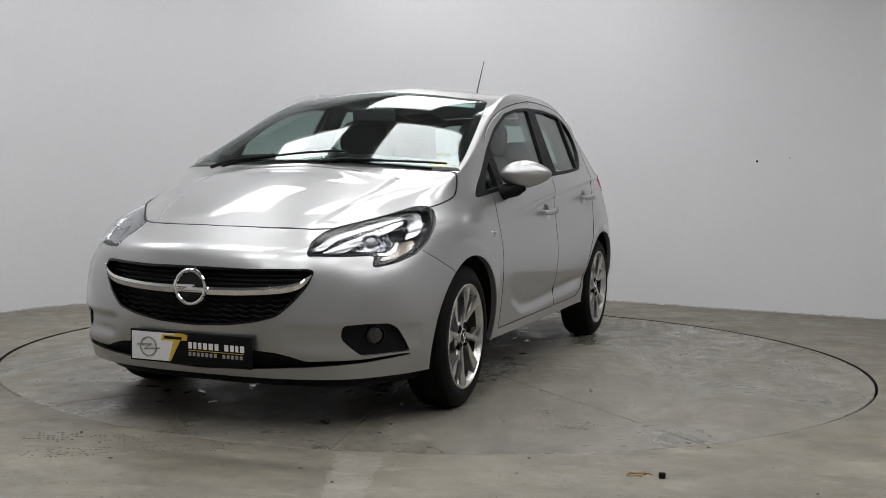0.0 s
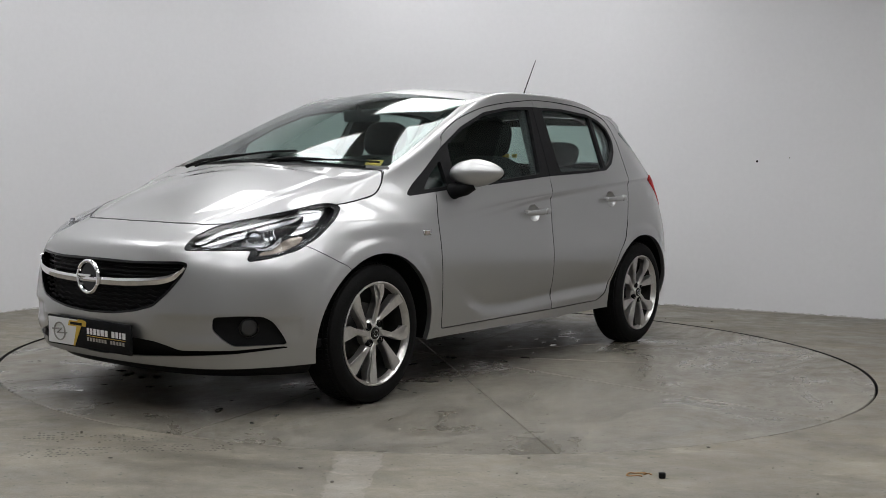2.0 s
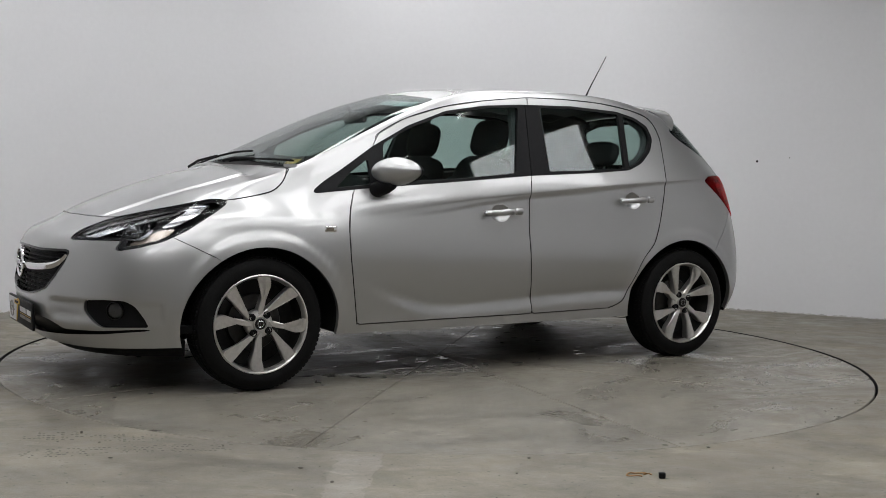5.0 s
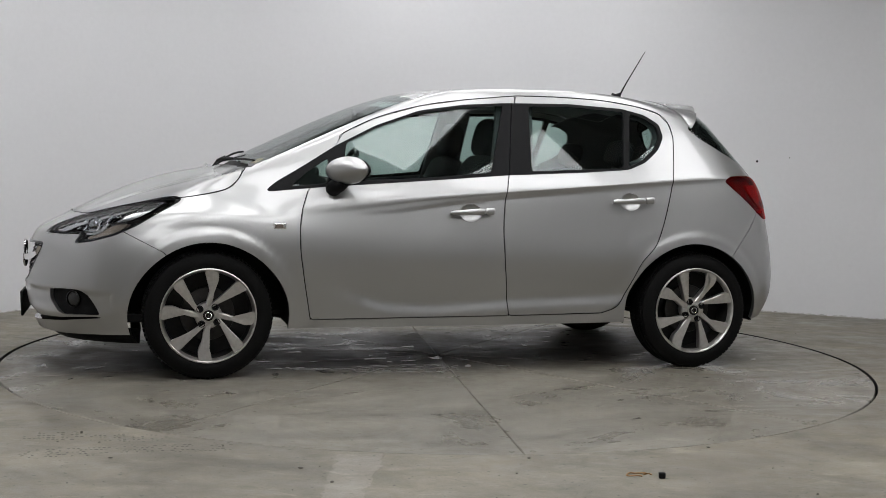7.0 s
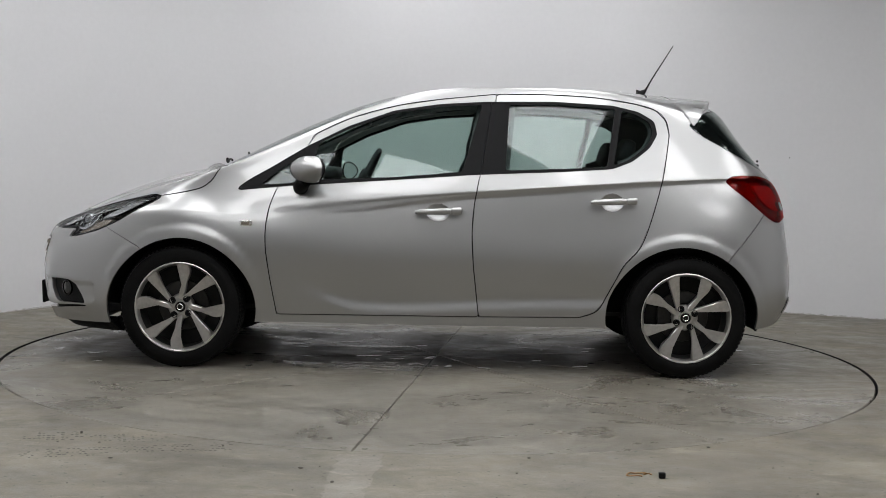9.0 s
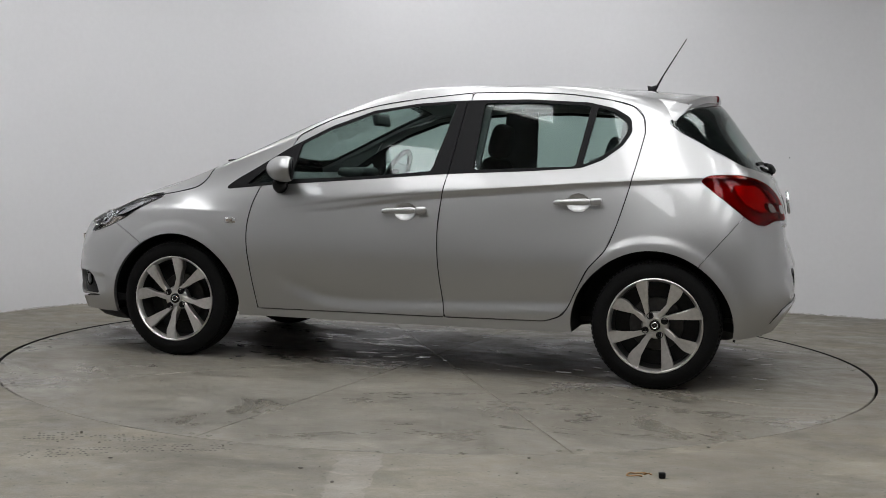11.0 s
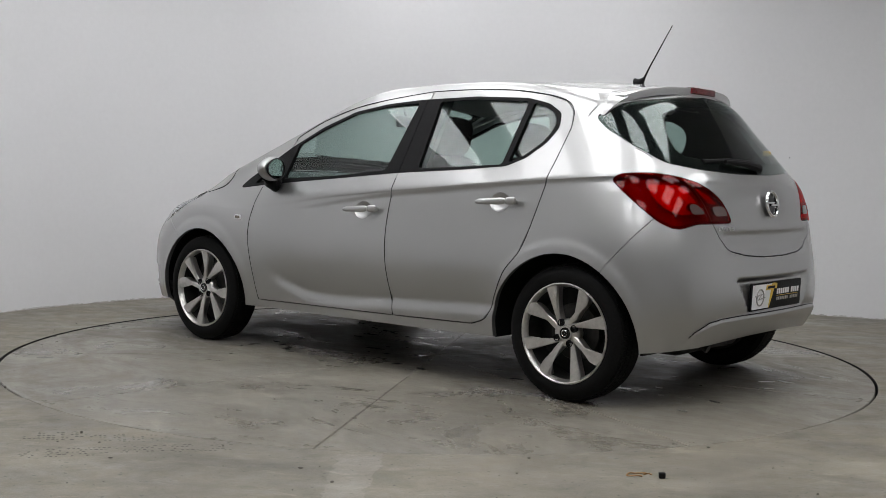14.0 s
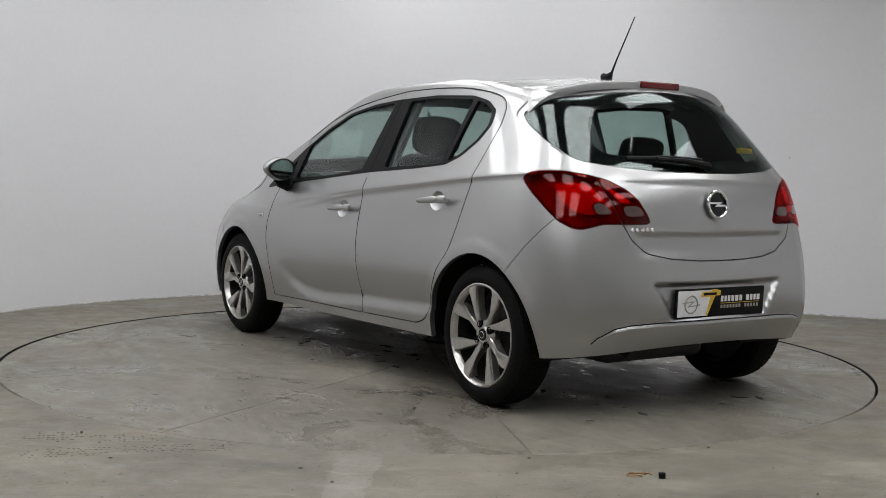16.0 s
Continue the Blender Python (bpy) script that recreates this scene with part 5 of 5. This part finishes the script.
def build_inside(car):
    # underbody closing the car from below, drawn in round the wheels
    bm = bmesh.new()
    rim = GRID[0]
    rows = []
    for x in np.linspace(-1.74, 1.96, 75):
        w = float(np.interp(-x, -rim[:, 0], rim[:, 1])) - .03
        if min(abs(x - 1.25), abs(x + 1.235)) < .40:
            w = min(w, .43)
        z0 = .262 + (.03 if x < -1.5 else 0)
        rows.append([bm.verts.new((x, yy, z)) for yy, z in ((-w, z0), (w, z0), (w, z0 + .02), (-w, z0 + .02))])
    for ra, rb in zip(rows, rows[1:]):
        for k in range(4):
            bm.faces.new((ra[k], ra[(k + 1) % 4], rb[(k + 1) % 4], rb[k]))
    bm.faces.new(rows[0][::-1])
    bm.faces.new(rows[-1])
    bmesh.ops.recalc_face_normals(bm, faces=bm.faces)
    # exhaust tunnel, silencer and axle beam below it
    box(bm, .2, 0, .235, 2.2, .22, .06, .02)
    box(bm, -1.50, .10, .245, .22, .60, .10, .04)
    box(bm, -1.22, 0, .26, .09, 1.0, .09, .02)
    for sy in (-.60, .60):
        box(bm, .02, sy, .245, 1.50, .05, .03, .008)
    part("floor_pan", bm, DARKMETAL, car, "dark dirty underbody")
    bm = bmesh.new()
    box(bm, 1.25, 0, .55, .75, .80, .55, .05)
    part("engine_block", bm, DARKMETAL, car)
    bm = bmesh.new()
    box(bm, -1.25, 0, .52, .70, .80, .50, .05)
    part("boot_tub", bm, TRIM, car)
    # dashboard
    bm = bmesh.new()
    prof = [(1.06, .70), (1.04, .955), (.95, .985), (.80, .985), (.66, .955), (.60, .90), (.62, .78), (.70, .60)]
    rows = [[bm.verts.new((x - .06 * abs(y / .66) ** 2 * 0, y, z)) for x, z in prof] for y in (-.69, -.5, -.2, .2, .5, .69)]
    for a, b in zip(rows, rows[1:]):
        for k in range(len(prof) - 1):
            bm.faces.new((a[k], a[k + 1], b[k + 1], b[k]))
    bm.faces.new(rows[0])
    bm.faces.new(rows[-1][::-1])
    bmesh.ops.recalc_face_normals(bm, faces=bm.faces)
    box(bm, .66, -.36, .985, .16, .34, .07, .03)
    part("dashboard", bm, TRIM, car, "dark grey plastic dashboard")
    bm = bmesh.new()
    box(bm, .985, .16, .992, .15, .21, .003, .001)
    part("paper_sheet", bm, PLATEWHITE, car, "white paper lying on the dashboard")
    # steering wheel on the right-hand side
    m = Matrix.Translation((.43, -.345, .955)) @ pose(0, 0, 0, 0, -26, 0)
    bm = bmesh.new()
    tube(bm, [m @ Vector((0, .182 * math.cos(a), .182 * math.sin(a))) for a in np.linspace(0, 2 * math.pi, 40, endpoint=False)], .015, 10, True)
    box(bm, .02, 0, 0, .04, .13, .11, .02, m)
    box(bm, .015, 0, 0, .02, .34, .03, .006, m)
    box(bm, .015, 0, -.09, .02, .03, .17, .006, m)
    part("steering_wheel", bm, TRIM, car, "black steering wheel")

    def cushion(bm, c, size, tilt=0.0, bevel=.05):
        box(bm, 0, 0, 0, *size, bevel, Matrix.Translation(c) @ pose(0, 0, 0, 0, tilt, 0))

    def pillow(bm, c, size, tilt=0.0, power=.55):
        """A stuffed, rounded block."""
        made = bmesh.ops.create_uvsphere(bm, u_segments=28, v_segments=18, radius=1.0)["verts"]
        m = Matrix.Translation(c) @ pose(0, 0, 0, 0, tilt, 0)
        for v in made:
            v.co = m @ Vector([math.copysign(abs(q) ** power, q) * w / 2 for q, w in zip(v.co, size)])

    def seat(y):
        s = new("front_seat")
        s.parent = car
        tagged(s, "dark cloth front seat with a headrest")
        bm = bmesh.new()
        cushion(bm, (.16, y, .52), (.52, .50, .16), -6, .06)
        part("seat_cushion", bm, FABRIC, s)
        bm = bmesh.new()
        pillow(bm, (-.13, y, .80), (.15, .49, .60), -17, .45)
        for o in (-.19, .19):
            cushion(bm, (-.10, y + o, .76), (.16, .11, .44), -17, .045)
        part("seat_back", bm, FABRIC, s)
        bm = bmesh.new()
        pillow(bm, (-.225, y, 1.185), (.11, .28, .205), -14, .62)
        part("headrest", bm, FABRIC, s)
        bm = bmesh.new()
        for o in (-.06, .06):
            tube(bm, [(-.20, y + o, 1.0), (-.218, y + o, 1.12)], .007, 8)
        part("headrest_posts", bm, CHROME, s)
    seat(.36)
    seat(-.36)
    bench = new("rear_seat")
    bench.parent = car
    tagged(bench, "dark cloth rear bench with headrests")
    bm = bmesh.new()
    cushion(bm, (-.58, 0, .52), (.50, 1.20, .16), -5, .06)
    part("seat_cushion", bm, FABRIC, bench)
    for y in (.30, -.30):
        bm = bmesh.new()
        cushion(bm, (-.90, y, .77), (.13, .59, .56), -20, .05)
        part("seat_back", bm, FABRIC, bench)
    for y in (.36, -.36):
        bm = bmesh.new()
        pillow(bm, (-.99, y, 1.125), (.085, .27, .14), -18, .6)
        part("headrest", bm, FABRIC, bench)
        bm = bmesh.new()
        for o in (-.05, .05):
            tube(bm, [(-.965, y + o, 1.0), (-.985, y + o, 1.08)], .006, 8)
        part("headrest_posts", bm, CHROME, bench)
    bm = bmesh.new()
    cushion(bm, (-1.34, 0, .985), (.55, 1.14, .025), 3, .008)
    part("parcel_shelf", bm, TRIM, car)
    # interior mirror and visor
    bm = bmesh.new()
    cushion(bm, (.40, -.02, 1.285), (.03, .24, .065), 8, .014)
    tube(bm, [(.42, -.02, 1.30), (.44, -.02, 1.345)], .01, 8)
    part("interior_mirror", bm, TRIM, car)
    # lining of roof, pillars and doors
    I, D = "INTERSECT", "DIFFERENCE"
    roof = [(.20, 0), (.20, .46), (-.3, .50), (-.9, .49), (-1.22, .46), (-1.25, 0)]
    part("roof_lining", combine(shell_mesh(-.035, -.05), [(I, top_solid(roof, 0, 1.2))]), LINING, car, "pale grey cloth roof lining")
    for s in (1, -1):
        def sided(bm):
            return bm if s > 0 else mirrored(bm)
        inner = [(.95, .72), (.95, .885), (.2, .945), (-.6, 1.0), (-.9, 1.02), (-1.2, 1.0), (-1.2, .76), (-.96, .66), (-.82, .50), (-.80, .38), (.80, .35), (.84, .60)]
        part("door_lining", combine(shell_mesh(-.045, -.06), [(I, sided(side_solid(inner)))]), TRIM, car)
        post = [(-.13, .95), (-.21, 1.37), (-.40, 1.37), (-.36, .95)]
        part("pillar_lining", combine(shell_mesh(-.03, -.055), [(I, sided(side_solid(post)))]), LININGDARK, car)
        rear = [(-.90, .98), (-.93, 1.30), (-1.10, 1.38), (-1.36, 1.38), (-1.62, 1.05), (-1.62, .95)]
        hole = [(-.88, 1.06), (-.97, 1.095), (-1.035, 1.145), (-1.07, 1.21), (-1.06, 1.26), (-1.0, 1.295), (-.88, 1.31)]
        part("pillar_lining", combine(shell_mesh(-.03, -.05), [(I, sided(side_solid(rear))), (D, sided(side_solid(hole)))]), LININGDARK, car)


LAMPCHROME = material("lamp_chrome", (0.42, 0.425, 0.43), 0.2, 1.0)
LAMPDARK = material("lamp_dark", (0.012, 0.012, 0.013), 0.45, Specular_IOR_Level=0.2)
SMOKELENS = material("fog_lens", (0.035, 0.035, 0.035), 0.25, 0.0)
REFLECTOR = material("lamp_reflector", (0.34, 0.35, 0.36), 0.16, 1.0)
AMBERLENS = material("indicator_lens", (0.30, 0.26, 0.22), 0.2, 0.6, Coat_Weight=0.4)
REDLENS = glass_material("red_lens", (0.80, 0.05, 0.04), 0.02, 0.0, 0.35)
REDBACK = material("red_back", (0.22, 0.008, 0.008), 0.35, 0.2)
DARKRED = material("dark_red", (0.10, 0.004, 0.006), 0.16, Coat_Weight=0.3)
REDREFLECT = material("red_reflector", (0.62, 0.04, 0.025), 0.3, 0.5)
PLATEWHITE = material("plate_white", (0.75, 0.75, 0.75), 0.35)
PLATEYELLOW = material("plate_yellow", (0.62, 0.40, 0.04), 0.4)
PLATEGREY = material("plate_grey", (0.30, 0.29, 0.27), 0.4)
STICKER = varied(material("sticker", (0.62, 0.70, 0.72), 0.5), 18, 0.2)
MIRROR = material("mirror", (0.75, 0.77, 0.78), 0.02, 1.0)
# dark metal with the wheel's inner shade in its colour; brake discs and barrels
SHADEDMETAL = varied(material("brake_disc", (0.05, 0.048, 0.046), 0.5, 0.7), 40, 0.2)
LININGDARK = varied(material("pillar_lining", (0.10, 0.10, 0.105), 0.85), 150, 0.1)

CONCRETE = concrete("concrete", (0.180, 0.169, 0.140), 0.34, 1.2, 1.2)
TABLECONCRETE = concrete("table_concrete", (0.176, 0.169, 0.147), 0.14, 0.7, 0.5)
OCHRE = material("ochre_rubber", (0.28, 0.15, 0.05), 0.6)
PALECONCRETE = concrete("pale_screed", (0.225, 0.215, 0.192), 0.5, 0.8, 0.4)
TYREDUST = varied(material("tyre_dust", (0.085, 0.078, 0.066), 0.9), 90, 0.3)
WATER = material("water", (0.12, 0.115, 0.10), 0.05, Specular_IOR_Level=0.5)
CRUMBS = varied(material("mortar", (0.42, 0.41, 0.39), 0.9), 60, 0.3)
CLEARRED = material("clear_window", (0.12, 0.075, 0.07), 0.14, 0.4, Coat_Weight=0.5)
CEILING = varied(material("ceiling_paint", (0.26, 0.26, 0.26), 0.8), 3, 0.1)
PANELGLOW = material("panel_glow", (1, 1, 1), 0.5, Emission_Color=(0.98, 0.98, 1.0, 1), Emission_Strength=5.15)

build_room()
build_debris()
build_floor_marks()
turntable = build_turntable()
car = new("car")
tagged(car, "silver metallic five-door hatchback parked on a concrete turntable", "car")
tailgate = build_body(car)
build_front(car)
build_rear(car, tailgate)
plate(car, Matrix.Translation((2.124, 0, .308)) @ pose(0, 0, 0, 0, 2, 0), True)
plate(car, Matrix.Translation((-1.872, 0, .476)) @ pose(0, 0, 0, 0, 2, 180), True)
build_wheels(car)
build_mirrors(car)
build_wipers(car)
build_inside(car)


def motions():
    # the turntable lies 3 mm below the floor and turns clockwise at an almost even pace, and the car with it
    def heading(t):
        return 249.46 - 7.684 * t - 0.01017 * t * t
    rows, table_rows = [], []
    for i in range(33):
        t = i * 0.5
        a = heading(t)
        c, s = math.cos(radians(a)), math.sin(radians(a))
        rows.append((t, pose(0.0205 * c + 0.195 * s, 0.0205 * s - 0.195 * c, -0.003, 0, 0, a)))
        table_rows.append((t, pose(0, 0, -0.003, 0, 0, a - 180.0)))
    walk(car, rows)
    walk(turntable, table_rows)


motions()
